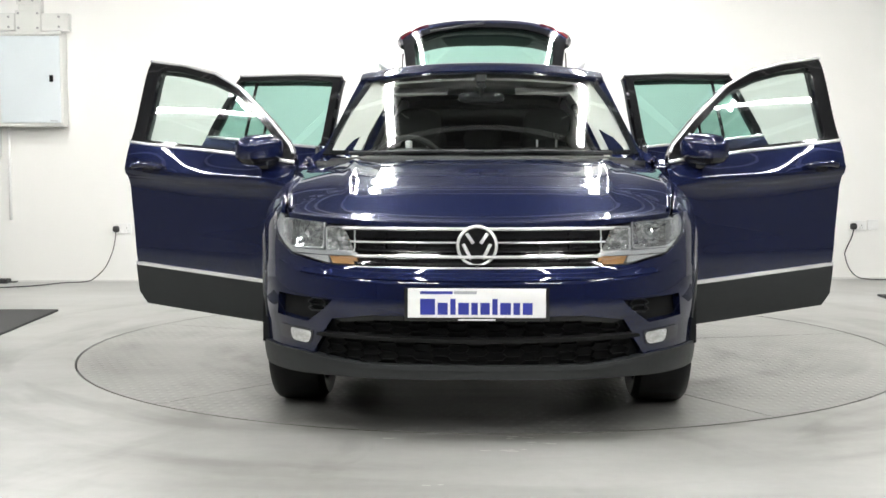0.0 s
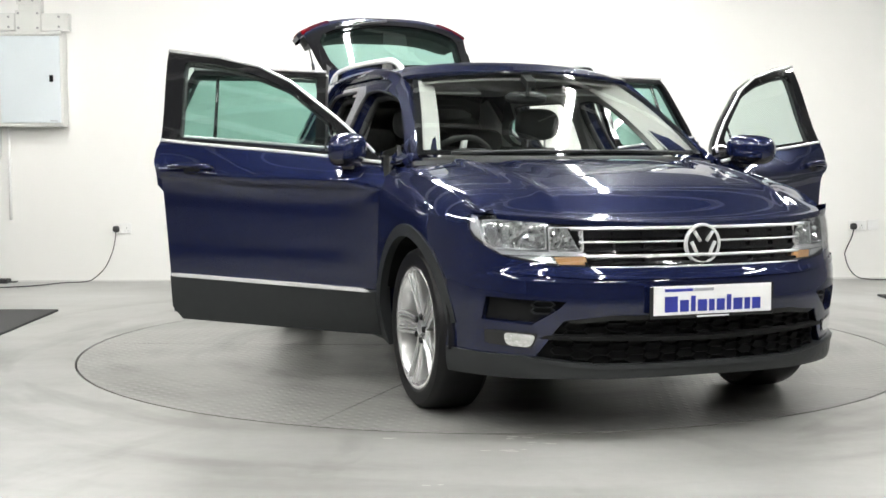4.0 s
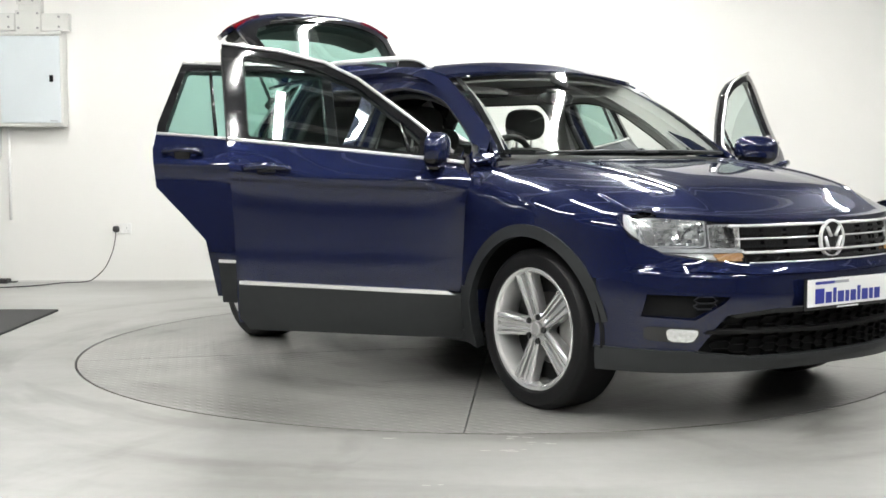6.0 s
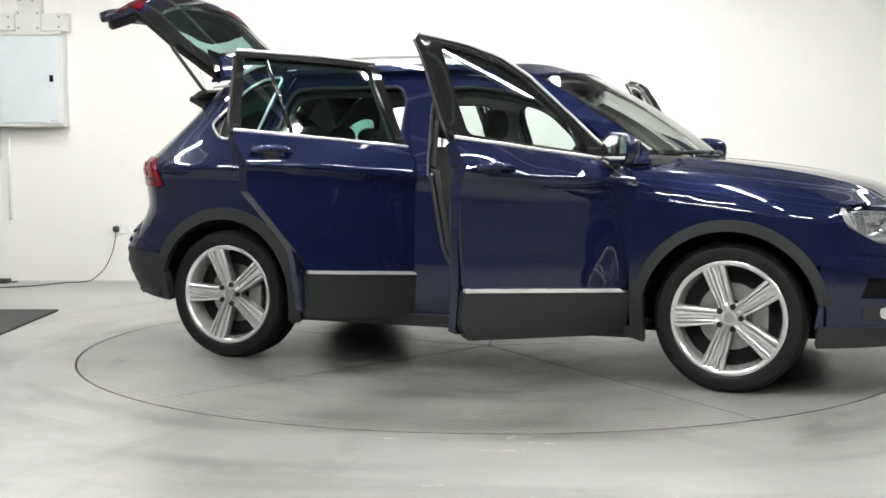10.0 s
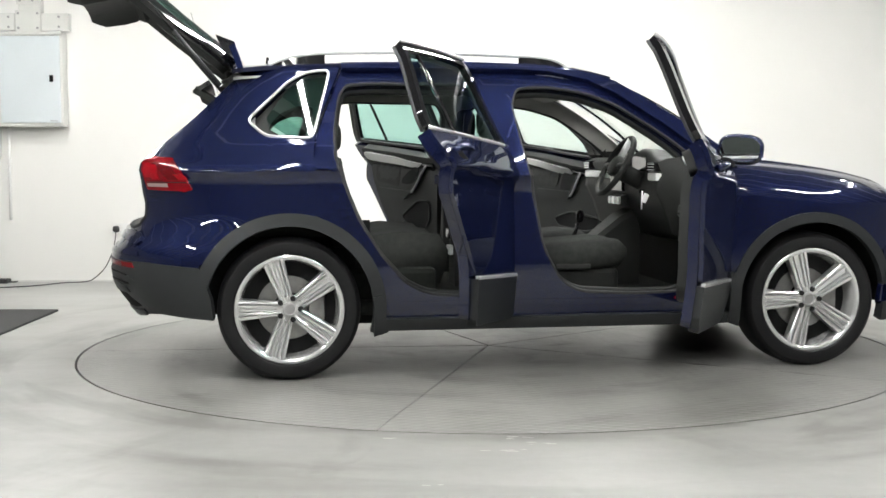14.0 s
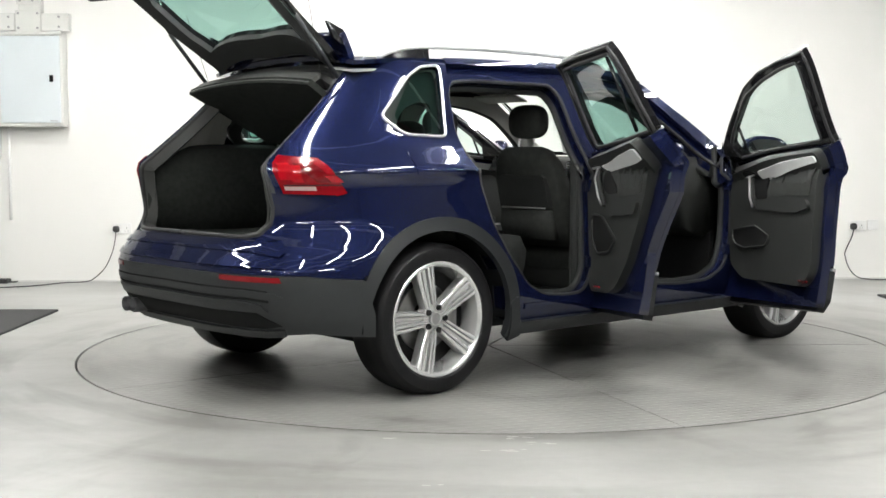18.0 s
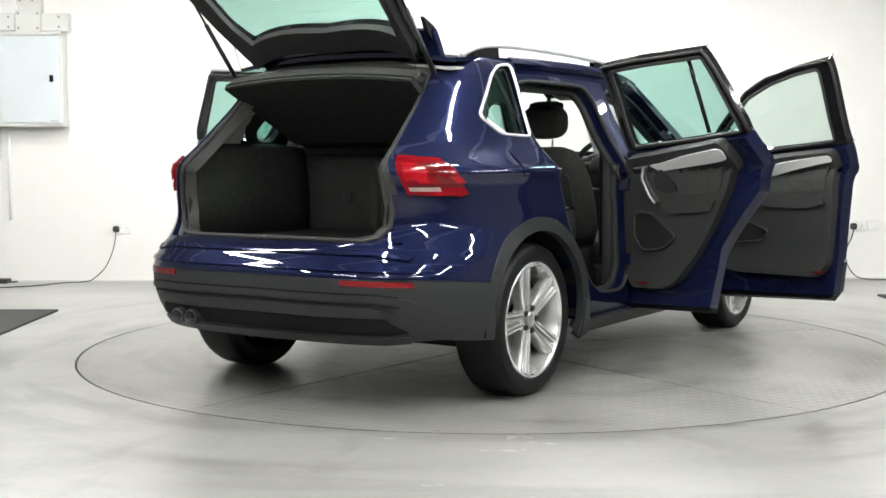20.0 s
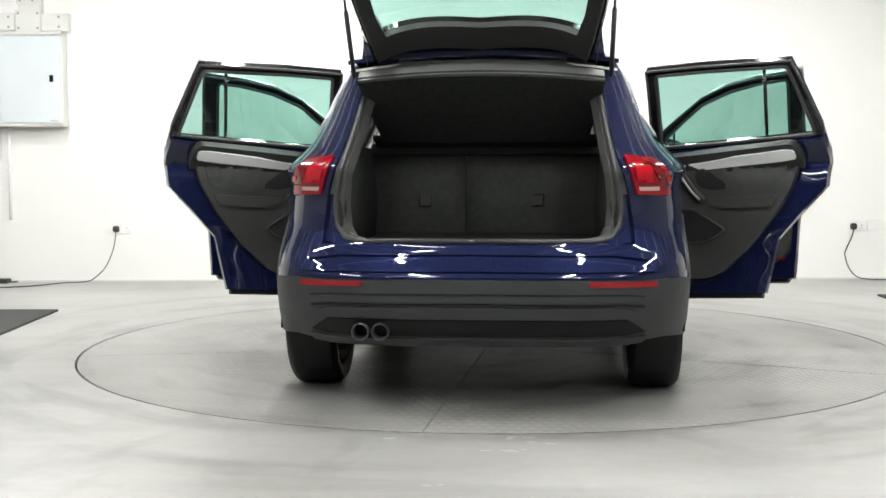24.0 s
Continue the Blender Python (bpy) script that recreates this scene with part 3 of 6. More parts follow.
def blob(c, r, n1=20, n2=14, p=2.6):
    """A rounded block: superellipsoid with half sizes r."""
    bm = bmesh.new()

    def sp(v, e):
        return math.copysign(abs(v) ** e, v)
    e = 2 / p
    rings = []
    for j in range(1, n2):
        b = -math.pi / 2 + math.pi * j / n2
        rings.append([bm.verts.new((c[0] + r[0] * sp(math.cos(b), e) * sp(math.cos(2 * math.pi * i / n1), e), c[1] + r[1] * sp(math.cos(b), e) * sp(math.sin(2 * math.pi * i / n1), e), c[2] + r[2] * sp(math.sin(b), e))) for i in range(n1)])
    for a, b in zip(rings, rings[1:]):
        for i in range(n1):
            bm.faces.new((a[i], a[(i + 1) % n1], b[(i + 1) % n1], b[i]))
    lo, hi = bm.verts.new((c[0], c[1], c[2] - r[2])), bm.verts.new((c[0], c[1], c[2] + r[2]))
    for i in range(n1):
        bm.faces.new((lo, rings[0][(i + 1) % n1], rings[0][i]))
        bm.faces.new((hi, rings[-1][i], rings[-1][(i + 1) % n1]))
    return bm


def even_pane(outline, left):
    """A gently curved window surface close to the flank inside an outline."""
    u, z = np.array(outline).T
    y = np.array([wrap0(a, b).y for a, b in outline])
    c = np.linalg.lstsq(np.stack([u * 0 + 1, u, z, u * u, u * z, z * z], 1), y, rcond=None)[0]

    def at(a, b):
        x = 2 * UM - a if left else a
        q = float(c @ (1, x, b, x * x, x * b, b * b))
        n = Vector((float(c[1] + 2 * c[3] * x + c[4] * b), -1, float(c[2] + c[4] * x + 2 * c[5] * b))).normalized()
        if left:
            return Vector((x, -q, b)), Vector((n.x, -n.y, n.z))
        return Vector((x, q, b)), n
    return at


# ---- the car ----
car = tagged(new("car"), "dark blue SUV with its doors and tailgate open on the turntable", "car")
RW, FW = (-1.337, 0.345), (1.337, 0.345)
MIR = {"right": lambda o: o, "left": mirror_uz}

# outlines on the flank, right-hand side
APERT_F = rounded(S((-0.212, 1.36), (-0.18, 1.452), (0.0, 1.46), (0.2, 1.43), (0.36, 1.372), (0.60, 1.22), (0.79, 1.075), (0.835, 0.95), (0.82, 0.62), (0.76, 0.46),
                  (0.62, 0.395), (0.386, 0.388), (0.103, 0.405), (0.004, 0.464), (-0.081, 0.634), (-0.152, 1.0)), 0.05)
APERT_R = rounded(S((-0.345, 1.15), (-0.352, 1.40), (-0.40, 1.468), (-0.93, 1.474), (-1.05, 1.46), (-1.085, 1.40), (-1.118, 1.20), (-1.10, 1.03), (-1.0, 0.775), (-0.89, 0.604),
                  (-0.778, 0.462), (-0.664, 0.405), (-0.50, 0.391), (-0.38, 0.40), (-0.325, 0.50), (-0.315, 0.8)), 0.05)
ROOFZ = curve((-1.62, -1.4, -1.1, -0.5, -0.1, 0.1, 0.33, 0.45), (1.535, 1.555, 1.568, 1.575, 1.566, 1.547, 1.493, 1.458))


def roof_side(x):
    return ROOFZ(x) - 0.022


def body_side(side):
    mi = MIR[side]
    # door frame of the body with both apertures
    top = S(*[(x, roof_side(x)) for x in np.linspace(-1.06, 0.33, 22)])
    out = top + S((0.55, 1.352), (0.78, 1.21), (0.93, 1.10), (0.955, 1.03), (0.93, 0.97), (0.93, 0.287), (-0.9, 0.287), (-0.93, 0.50), (-1.06, 0.72), (-1.20, 0.86), (-1.22, 1.1), (-1.19, 1.22))
    panel("door_frame", mi(dense(out)), M_BLUE, car, [mi(dense(APERT_F)), mi(dense(APERT_R))], off=-0.035, thick=0.09, step=0.09, label="blue painted door frame with pillars and sill")
    panel("frame_lining", mi(dense(out)), (M_HEAD, M_TRIM), car, [mi(dense(APERT_F)), mi(dense(APERT_R))], off=-0.127, thick=0.006, step=0.09, label="pale grey upper and dark lower pillar lining", split_z=1.12)
    for ap, nm in ((APERT_F, "front"), (APERT_R, "rear")):
        pts = [wrap(*q) for q in mi(dense(ap, 0.04))]
        line = [p - n * 0.045 for p, n in pts]
        part("door_seal", tube_along(line + line[:1], 0.011, 6), M_BLACKRUBBER, car, "black rubber door seal", True)
        # inner trim edge of the pillar
        line = [p - n * 0.115 for p, n in pts]
        part("aperture_trim", tube_along(line + line[:1], 0.02, 6), M_TRIM, car, "", True)
    # A pillar and roof side outside the doors
    apil = S((0.955, 1.03), (0.935, 1.105), (0.78, 1.218), (0.55, 1.36)) + S(*[(x, roof_side(x) + 0.01) for x in np.linspace(0.36, -1.06, 26)]) + \
        S(*[(x, min(roof_side(x) - 0.02, 1.528)) for x in np.linspace(-1.06, 0.0, 16)]) + S((0.2, 1.478), (0.36, 1.405), (0.60, 1.252), (0.80, 1.10), (0.885, 1.025))
    panel("roof_side_rail", mi(dense(apil)), M_BLUE, car, off=0.002, thick=0.03, step=0.08)
    # sill
    panel("sill", mi(dense(S((0.92, 0.290), (0.92, 0.232), (-0.90, 0.232), (-0.90, 0.290)))), M_CLAD, car, off=0.0, thick=0.07, step=0.1, label="black plastic sill")
    panel("sill_step", mi(dense(S((0.80, 0.372), (0.80, 0.345), (-0.80, 0.345), (-0.80, 0.372)))), M_BLUE, car, off=-0.028, thick=0.02, step=0.1)
    # quarter panel
    q_hole = rounded(S((-1.53, 1.262), (-1.44, 1.182), (-1.214, 1.172), (-1.118, 1.515), (-1.235, 1.503), (-1.325, 1.455)), 0.035)
    quarter = S((-1.068, 1.53), (-1.19, 1.24), (-1.213, 1.10), (-1.20, 0.905), (-1.06, 0.745)) + arc(RW[0], RW[1], 0.425, 52, 150, 20, 0.43) + S((-1.77, 0.572)) + \
        Bp((0.80, 0.64), (0.66, 0.715), (0.655, 0.80), (0.63, 0.95), (0.585, 1.09), (0.565, 1.2), (0.53, 1.40), (0.50, 1.50)) + S((-1.585, 1.527), (-1.45, 1.53), (-1.25, 1.535))
    panel("rear_quarter_panel", mi(dense(quarter)), M_BLUE, car, [mi(dense(q_hole))], off=0.0, thick=0.03, step=(0.045, 0.025))
    ring = [wrap(*q) for q in mi(dense(q_hole, 0.03))]
    part("quarter_window_trim", tube_along([p + n * 0.004 for p, n in ring] + [ring[0][0] + ring[0][1] * 0.004], 0.0075, 8), M_CHROME, car, "chrome quarter window surround", True)
    skin_mesh("quarter_glass", flat_fill(mi(dense(q_hole)), (), 0.05), even_pane(dense(q_hole), side == "left"), M_GLASS_D, car, -0.012, 0.004, None, "dark tinted quarter window", False)
    qin = rounded(S((-1.44, 1.25), (-1.38, 1.20), (-1.25, 1.195), (-1.20, 1.35), (-1.27, 1.36), (-1.36, 1.33)), 0.04)
    panel("quarter_inner_trim", mi(dense(q_hole)), M_TRIM, car, [mi(dense(qin))], off=-0.05, thick=0.03, step=0.1)
    # fuel flap line
    if side == "right":
        panel("fuel_flap", mi(dense(rounded(S((-1.475, 0.99), (-1.475, 1.12), (-1.265, 1.12), (-1.265, 0.99)), 0.04))), M_BLUE, car, off=0.004, thick=0.003, step=0.05)
    # front fender
    ftop = S(*[(x, FT(x)) for x in np.linspace(0.955, 1.80, 16)])
    fen = ftop + S((1.83, 0.79), (1.86, 0.74), (1.80, 0.665), (1.735, 0.60)) + arc(FW[0], FW[1], 0.42, 35, 178, 26, 0.425) + S((0.905, 0.30), (0.885, 0.40), (0.885, 1.02))
    panel("front_fender", mi(dense(fen)), M_BLUE, car, off=0.0, thick=0.02, step=(0.045, 0.03))
    # wheel arch cladding
    for (cx, cz), a0, a1, ri, ro in ((RW, -16, 178, 0.405, 0.468), (FW, 10, 194, 0.40, 0.452)):
        o = arc(cx, cz, ro, a0, a1, 40) + arc(cx, cz, ri, a1, a0, 40)
        panel("wheel_arch_trim", mi(dense(o)), M_CLAD, car, off=0.008, thick=0.035, step=0.08, label="black plastic wheel arch trim")
    panel("sill_end", mi(dense(S((-0.89, 0.42), (-0.86, 0.235), (-0.93, 0.215), (-0.93, 0.40)))), M_CLAD, car, off=0.018, thick=0.05, step=0.1)
    panel("sill_end", mi(dense(S((0.885, 0.50), (0.885, 0.235), (0.945, 0.215), (0.945, 0.48)))), M_CLAD, car, off=0.006, thick=0.05, step=0.1)
    # tail lamp
    sg = mi
    tl = Bp((0.61, 1.085)) + S((-1.955, 1.078), (-1.885, 1.072), (-1.79, 0.926), (-1.83, 0.913)) + Bp((0.80, 0.918), (0.665, 0.925))
    lamp = panel("tail_lamp", sg(dense(tl)), M_RED, car, off=0.010, thick=0.03, step=0.03, label="red tail lamp with a clear band")
    bar = Bp((0.668, 0.956), (0.757, 0.956), (0.760, 0.938), (0.672, 0.940))
    panel("clear_band", sg(dense(bar)), M_CLEARLENS, lamp, off=0.0135, thick=0.006, step=0.03, label="clear lamp band")
    for k, (x0, x1, sl) in enumerate(((-2.01, -1.975, 0.05), (-1.95, -1.885, 0.075), (-1.87, -1.825, 0.03))):
        zt = 1.05 if k < 2 else 1.005
        seg = S((x0 - sl * 0.4, zt), (x1 - sl * 0.4, zt), (x1 + sl * 0.6, 0.975), (x0 + sl * 0.6, 0.975))
        panel("lens_segment", sg(dense(seg)), M_REDDARK if k == 1 else M_REDGLOW, lamp, off=0.0135 + 0.002 * (k != 1), thick=0.006, step=0.03)
    groove = S((-1.815, 0.962)) + Bp((0.80, 0.964), (0.665, 0.964), (0.666, 0.960), (0.80, 0.960)) + S((-1.815, 0.958))
    panel("lens_groove", sg(dense(groove)), M_DARK, lamp, off=0.0132, thick=0.003, step=0.03)
    seg = Bp((0.645, 1.045), (0.715, 1.04), (0.725, 0.985), (0.66, 0.985))
    panel("lens_segment", sg(dense(seg)), M_REDGLOW, lamp, off=0.0155, thick=0.006, step=0.03)
    refl = Bp((0.735, 0.570), (0.465, 0.576), (0.462, 0.554), (0.745, 0.547))
    panel("rear_reflector", sg(dense(refl)), M_RED, car, off=0.012, thick=0.01, step=0.05, label="red bumper reflector")


FT = curve((0.95, 1.2, 1.45, 1.65, 1.80), (1.022, 1.0, 0.966, 0.925, 0.872))
for side in ("right", "left"):
    body_side(side)

# rear bumper
up = dense(Bp((0.0, 0.722), (0.45, 0.72), (0.655, 0.715), (0.80, 0.645)) + S((-1.765, 0.575), (-1.765, 0.555)) + Bp((0.80, 0.578), (0.5, 0.582), (0.0, 0.585)), 0.03, False)
panel("rear_bumper_upper", both(up, True), M_BLUE, car, off=0.006, thick=0.05, step=0.03, label="blue upper rear bumper")
ledge = both(dense(Bp((0.0, 0.70), (0.58, 0.693), (0.72, 0.668), (0.71, 0.648), (0.57, 0.668), (0.0, 0.674)), 0.04, False), True)
panel("bumper_crease", ledge, M_BLUE, car, off=0.015, thick=0.012, step=(0.018, 0.012))
ledge = both(dense(Bp((0.0, 0.628), (0.55, 0.626), (0.74, 0.625), (0.76, 0.602), (0.55, 0.606), (0.0, 0.608)), 0.04, False), True)
panel("bumper_crease", ledge, M_BLUE, car, off=0.0145, thick=0.010, step=(0.018, 0.012))
lo = dense(Bp((0.0, 0.583), (0.5, 0.58), (0.80, 0.576)) + S((-1.765, 0.553), (-1.71, 0.40), (-1.70, 0.30)) + Bp((0.78, 0.325), (0.60, 0.31), (0.0, 0.30)), 0.03, False)
panel("rear_bumper_lower", both(lo, True), M_CLAD, car, off=0.008, thick=0.05, step=0.04, label="black plastic lower rear bumper")
def tail_band(z0, z1, w, drop):
    """Outline of a band across the tail that bends down at its ends."""
    return both(dense(Bp((0.0, z0), (w - 0.12, z0 - 0.004), (w - 0.03, z0 - 0.016), (w, z0 - drop), (w - 0.04, z1 - 0.014), (w - 0.13, z1 - 0.004), (0.0, z1)), 0.03, False), True)


# dark strips on the bumper stand for the shade in its grooves
for z0 in (0.526, 0.486):
    gr = dense(Bp((0.0, z0), (0.60, z0 - 0.004), (0.69, z0 - 0.014), (0.69, z0 - 0.022), (0.60, z0 - 0.011), (0.0, z0 - 0.007)), 0.03, False)
    panel("bumper_groove", both(gr, True), M_DARK, car, off=0.0125, thick=0.006, step=0.03)
panel("bumper_ridge", tail_band(0.518, 0.494, 0.745, 0.032), M_CLAD, car, off=0.013, thick=0.02, step=0.03)
band = dense(Bp((0.0, 0.474), (0.58, 0.470), (0.655, 0.455), (0.675, 0.425), (0.60, 0.424), (0.0, 0.424)), 0.03, False)
panel("bumper_band", both(band, True), M_CLAD, car, off=0.016, thick=0.02, step=0.03)
df = dense(Bp((0.0, 0.418), (0.62, 0.416), (0.70, 0.36), (0.62, 0.346), (0.0, 0.345)), 0.03, False)
panel("diffuser", both(df, True), M_DARK, car, off=0.010, thick=0.01, step=0.03, label="dark lower diffuser")
bl = dense(Bp((0.0, 0.338), (0.62, 0.338), (0.70, 0.345), (0.69, 0.315), (0.60, 0.305), (0.0, 0.30)), 0.03, False)
panel("bumper_lip", both(bl, True), M_CLAD, car, off=0.018, thick=0.03, step=0.03)
for y in (0.475, 0.392):
    R = Matrix.Translation((-2.150, y, 0.362)) @ Matrix.Rotation(radians(90), 4, "Y")
    bm = bmesh.new()
    rings = [[bm.verts.new(R @ Vector((r * math.cos(2 * math.pi * k / 24), r * math.sin(2 * math.pi * k / 24), h))) for k in range(24)] for r, h in ((0.037, 0.06), (0.037, -0.055), (0.034, -0.06), (0.030, -0.057), (0.028, 0.03), (0.001, 0.031))]
    for a, b in zip(rings, rings[1:]):
        for k in range(24):
            bm.faces.new((a[k], a[(k + 1) % 24], b[(k + 1) % 24], b[k]))
    part("exhaust_pipe", bm, M_DULLDARK, car, "dark chrome exhaust tailpipe", True)

# ---- hood, roof, glass ----
HOODC = curve((0.9, 1.1, 1.33, 1.64, 1.82, 1.98, 2.1, 2.17, 2.21), (1.078, 1.072, 1.052, 1.010, 0.975, 0.935, 0.895, 0.868, 0.846))


def hood_edge(x):
    x = min(max(x, 0.95), 1.80)
    u, z = sd(x, FT(x))
    return abs(wrap0(u, z).y), z


def hood_at(u, v):
    """u from the cowl to the nose, v across."""
    k = 2 * v - 1
    ye0 = 0.86 - 0.1 * u
    y0 = k * ye0
    xn = wrap0(*fr(abs(y0), 0.845)).x - 0.004
    if abs(k) > 0.985:
        xn = min(xn, 1.80)
    xc = 1.12 - 0.19 * abs(k) ** 2
    x = xc + (xn - xc) * u
    ye, zf = hood_edge(x)
    ye -= 0.004
    y = k * ye if u < 0.6 else k * (ye + (min(ye, ye0 + 0.02) - ye) * (u - 0.6) / 0.4)
    a = abs(k)
    zc = HOODC(x)
    z = zc - (zc - min(zf, zc)) * (0.25 * a ** 2 + 0.75 * a ** 5)
    z += 0.014 * math.exp(-((a - 0.70 + 0.05 * u) / 0.034) ** 2) * (1 - 0.6 * u) - 0.006 * math.exp(-((a - 0.52 + 0.06 * u) / 0.08) ** 2) * (1 - u)
    w = step01(0.70, 1.0, u) ** 1.6
    z = z * (1 - w) + (0.862 - 0.034 * (1 - a ** 2)) * w
    return (x, y, z)


surf("hood", hood_at, 44, 110, M_BLUE, car, thick=0.02, flip=False, label="blue bonnet with raised creases")


def ws_at(u, v):
    k = 2 * v - 1
    a = abs(k)
    xb, zb, yb = 1.10 - 0.17 * a ** 2.2, 1.088 + 0.008 * a, 0.765
    xt, zt, yt = 0.42 - 0.085 * a ** 2, 1.524 - 0.036 * a ** 2, 0.585
    b = math.sin(math.pi * u) * 0.025
    return (xb + (xt - xb) * u + b * 0.5, k * (yb + (yt - yb) * u), zb + (zt - zb) * u + b)


surf("windscreen", ws_at, 16, 24, M_GLASS_W, car, thick=0.004, flip=True, back=False, label="greenish windscreen").visible_shadow = False


def ws_band(u0, u1, v0, v1):
    return lambda u, v: ws_at(u0 + (u1 - u0) * u, v0 + (v1 - v0) * v)


for nm, b in (("lower", (0, 0.045, 0, 1)), ("upper", (0.965, 1, 0, 1)), ("right", (0, 1, 0, 0.022)), ("left", (0, 1, 0.978, 1))):
    surf("windscreen_border", ws_band(*b), 12, 12, M_GLOSSBLACK, car, off=-0.003, thick=0.003, flip=True, label="black ceramic glass border")
surf("sensor_box", lambda u, v: ws_band(0.86, 0.97, 0.478, 0.522)(u, v), 6, 4, M_DARK, car, off=-0.008, thick=0.035, flip=True)


for s in (-1, 1):
    def lining_at(u, v, s=s):
        p = ws_at(0.015 + 0.955 * u, 0.5 + s * 0.478)
        return (p[0] - 0.025 - 0.08 * v, p[1] - s * (0.006 + 0.115 * v), p[2] - 0.006 - 0.03 * v)
    surf("pillar_trim", lining_at, 12, 4, M_HEAD, car, thick=0.006, label="pale grey windscreen pillar lining")


def cowl_at(u, v):
    k = 2 * v - 1
    p = ws_at(0, v)
    return (p[0] + 0.03 - 0.07 * (1 - u), p[1] * 1.02, 1.072 - 0.02 * (1 - u) - 0.01 * abs(k) ** 3)


surf("cowl", cowl_at, 3, 24, M_CLAD, car, thick=0.02)
for y0, y1, bend in ((-0.62, 0.1, 0), (0.62, -0.05, 0)):
    part("wiper", tube_along([(1.03, y0, 1.10), (1.075, y0 * 0.5 + y1 * 0.5, 1.108), (1.09, y1, 1.106)], 0.008, 6), M_CLAD, car, "black wiper arm", True)


def roof_at(u, v):
    k = 2 * v - 1
    xt = ws_at(1, v)[0]
    x = xt + (-1.60 - xt) * u
    ze = roof_side(x)
    ye = half_width(x, ze) - 0.004
    crown = 0.03 * step01(0, 0.12, u) + 0.012
    z = ze + 0.004 + crown * (1 - abs(k) ** 2.4)
    # the leading edge meets the top of the windscreen
    z0 = roof_side(xt) + 0.004 + 0.012 * (1 - abs(k) ** 2.4)
    z += (ws_at(1, v)[2] + 0.005 - z0) * (1 - step01(0, 0.22, u))
    return (x, k * ye, z)


surf("roof", roof_at, 30, 32, M_BLUE, car, thick=0.02, flip=True, label="blue roof panel")
surf("headliner", roof_at, 16, 16, M_HEAD, car, off=-0.045, thick=0.01, flip=True, label="pale grey fabric headliner")
for s in (-1, 1):
    pts = smooth_line([(0.13, s * 0.57, 1.540), (0.02, s * 0.585, 1.590), (-0.2, s * 0.588, 1.606), (-0.7, s * 0.588, 1.616), (-1.1, s * 0.58, 1.610), (-1.3, s * 0.57, 1.590), (-1.42, s * 0.56, 1.548)], 6)
    rail = part("roof_rail", tube_along(pts, 0.015, 10), M_SATIN, car, "silver roof rail", True)
    for x0, x1 in ((0.13, -0.14), (-1.14, -1.42)):
        bm = bmesh.new()
        n = 8
        prev = None
        for i in range(n + 1):
            x = x0 + (x1 - x0) * i / n
            zt = float(np.interp(x, [p[0] for p in pts][::-1], [p[2] for p in pts][::-1]))
            yr = float(np.interp(x, [p[0] for p in pts][::-1], [p[1] for p in pts][::-1]))
            ring = [bm.verts.new((x, yr + d, z)) for d, z in ((-0.012, zt - 0.012), (0.012, zt - 0.012), (0.02, 1.52), (-0.02, 1.52))]
            if prev:
                for q in range(4):
                    bm.faces.new((prev[q], prev[(q + 1) % 4], ring[(q + 1) % 4], ring[q]))
            prev = ring
        part("rail_foot", bm, M_GLOSSBLACK, car, "black roof rail foot")
bm = bmesh.new()
add_cyl(bm, 0.014, 0.05, Matrix.Translation((-1.42, 0, 1.600)), 10, 0.006)
part("roof_aerial", bm, M_GLOSSBLACK, car)

RND = random.Random(7)
# ---- nose ----
half = dense(Fp((0.0, 0.824), (0.5, 0.820)) + Fp((0.535, 0.818), (0.46, 0.665), (0.0, 0.652)), 0.03, False)
grille = panel("grille", both(half), M_GLOSSBLACK, car, off=-0.03, thick=0.03, step=0.05, label="black radiator grille with chrome bars")
for z0, w0, off, r in ((0.808, 0.522, 0.004, 0.0065), (0.757, 0.493, -0.006, 0.004), (0.702, 0.472, 0.004, 0.0065), (0.661, 0.46, 0.002, 0.004)):
    line = []
    for i in range(33):
        p, n = wrap(*fr(w0 * (1 - i / 16), z0))
        line.append(p + n * off)
    part("grille_bar", tube_along(line, r, 8), M_CHROME, grille, "chrome grille bar", True)
for z0, z1 in ((0.772, 0.784), (0.722, 0.734), (0.673, 0.684)):
    h = dense(Fp((0.0, z1), (0.48, z1), (0.475, z0), (0.0, z0)), 0.04, False)
    panel("grille_slat", both(h), M_GLOSSBLACK, grille, off=-0.010, thick=0.02, step=0.05)
for y in (-0.36, -0.24, 0.24, 0.36):
    panel("grille_rib", [fr(y - 0.004, 0.795), fr(y + 0.004, 0.795), fr(y + 0.004, 0.66), fr(y - 0.004, 0.66)], M_GLOSSBLACK, grille, off=-0.018, thick=0.01, step=0.1)

# bumper: blue skin with the openings cut out
UPOP = Fp((0.80, 0.542), (0.555, 0.534), (0.58, 0.508), (0.665, 0.440), (0.81, 0.452))
bh = dense(Fp((0.0, 0.653), (0.46, 0.663), (0.60, 0.668), (0.74, 0.695)) + S((1.855, 0.76), (1.80, 0.665), (1.735, 0.60), (1.73, 0.42)) +
           Fp((0.80, 0.432), (0.60, 0.40), (0.56, 0.462), (0.40, 0.482), (0.0, 0.485)), 0.03, False)
up_r = dense(UPOP)
panel("front_bumper", both(bh), M_BLUE, car, [up_r, mirror_uz(up_r)], off=0.004, thick=0.03, step=0.035, label="blue front bumper")
lip = dense(Fp((0.0, 0.292), (0.45, 0.292), (0.64, 0.312)) + S((2.02, 0.320), (1.73, 0.325), (1.72, 0.232), (2.0, 0.236)) + Fp((0.6, 0.240), (0.0, 0.246)), 0.03, False)
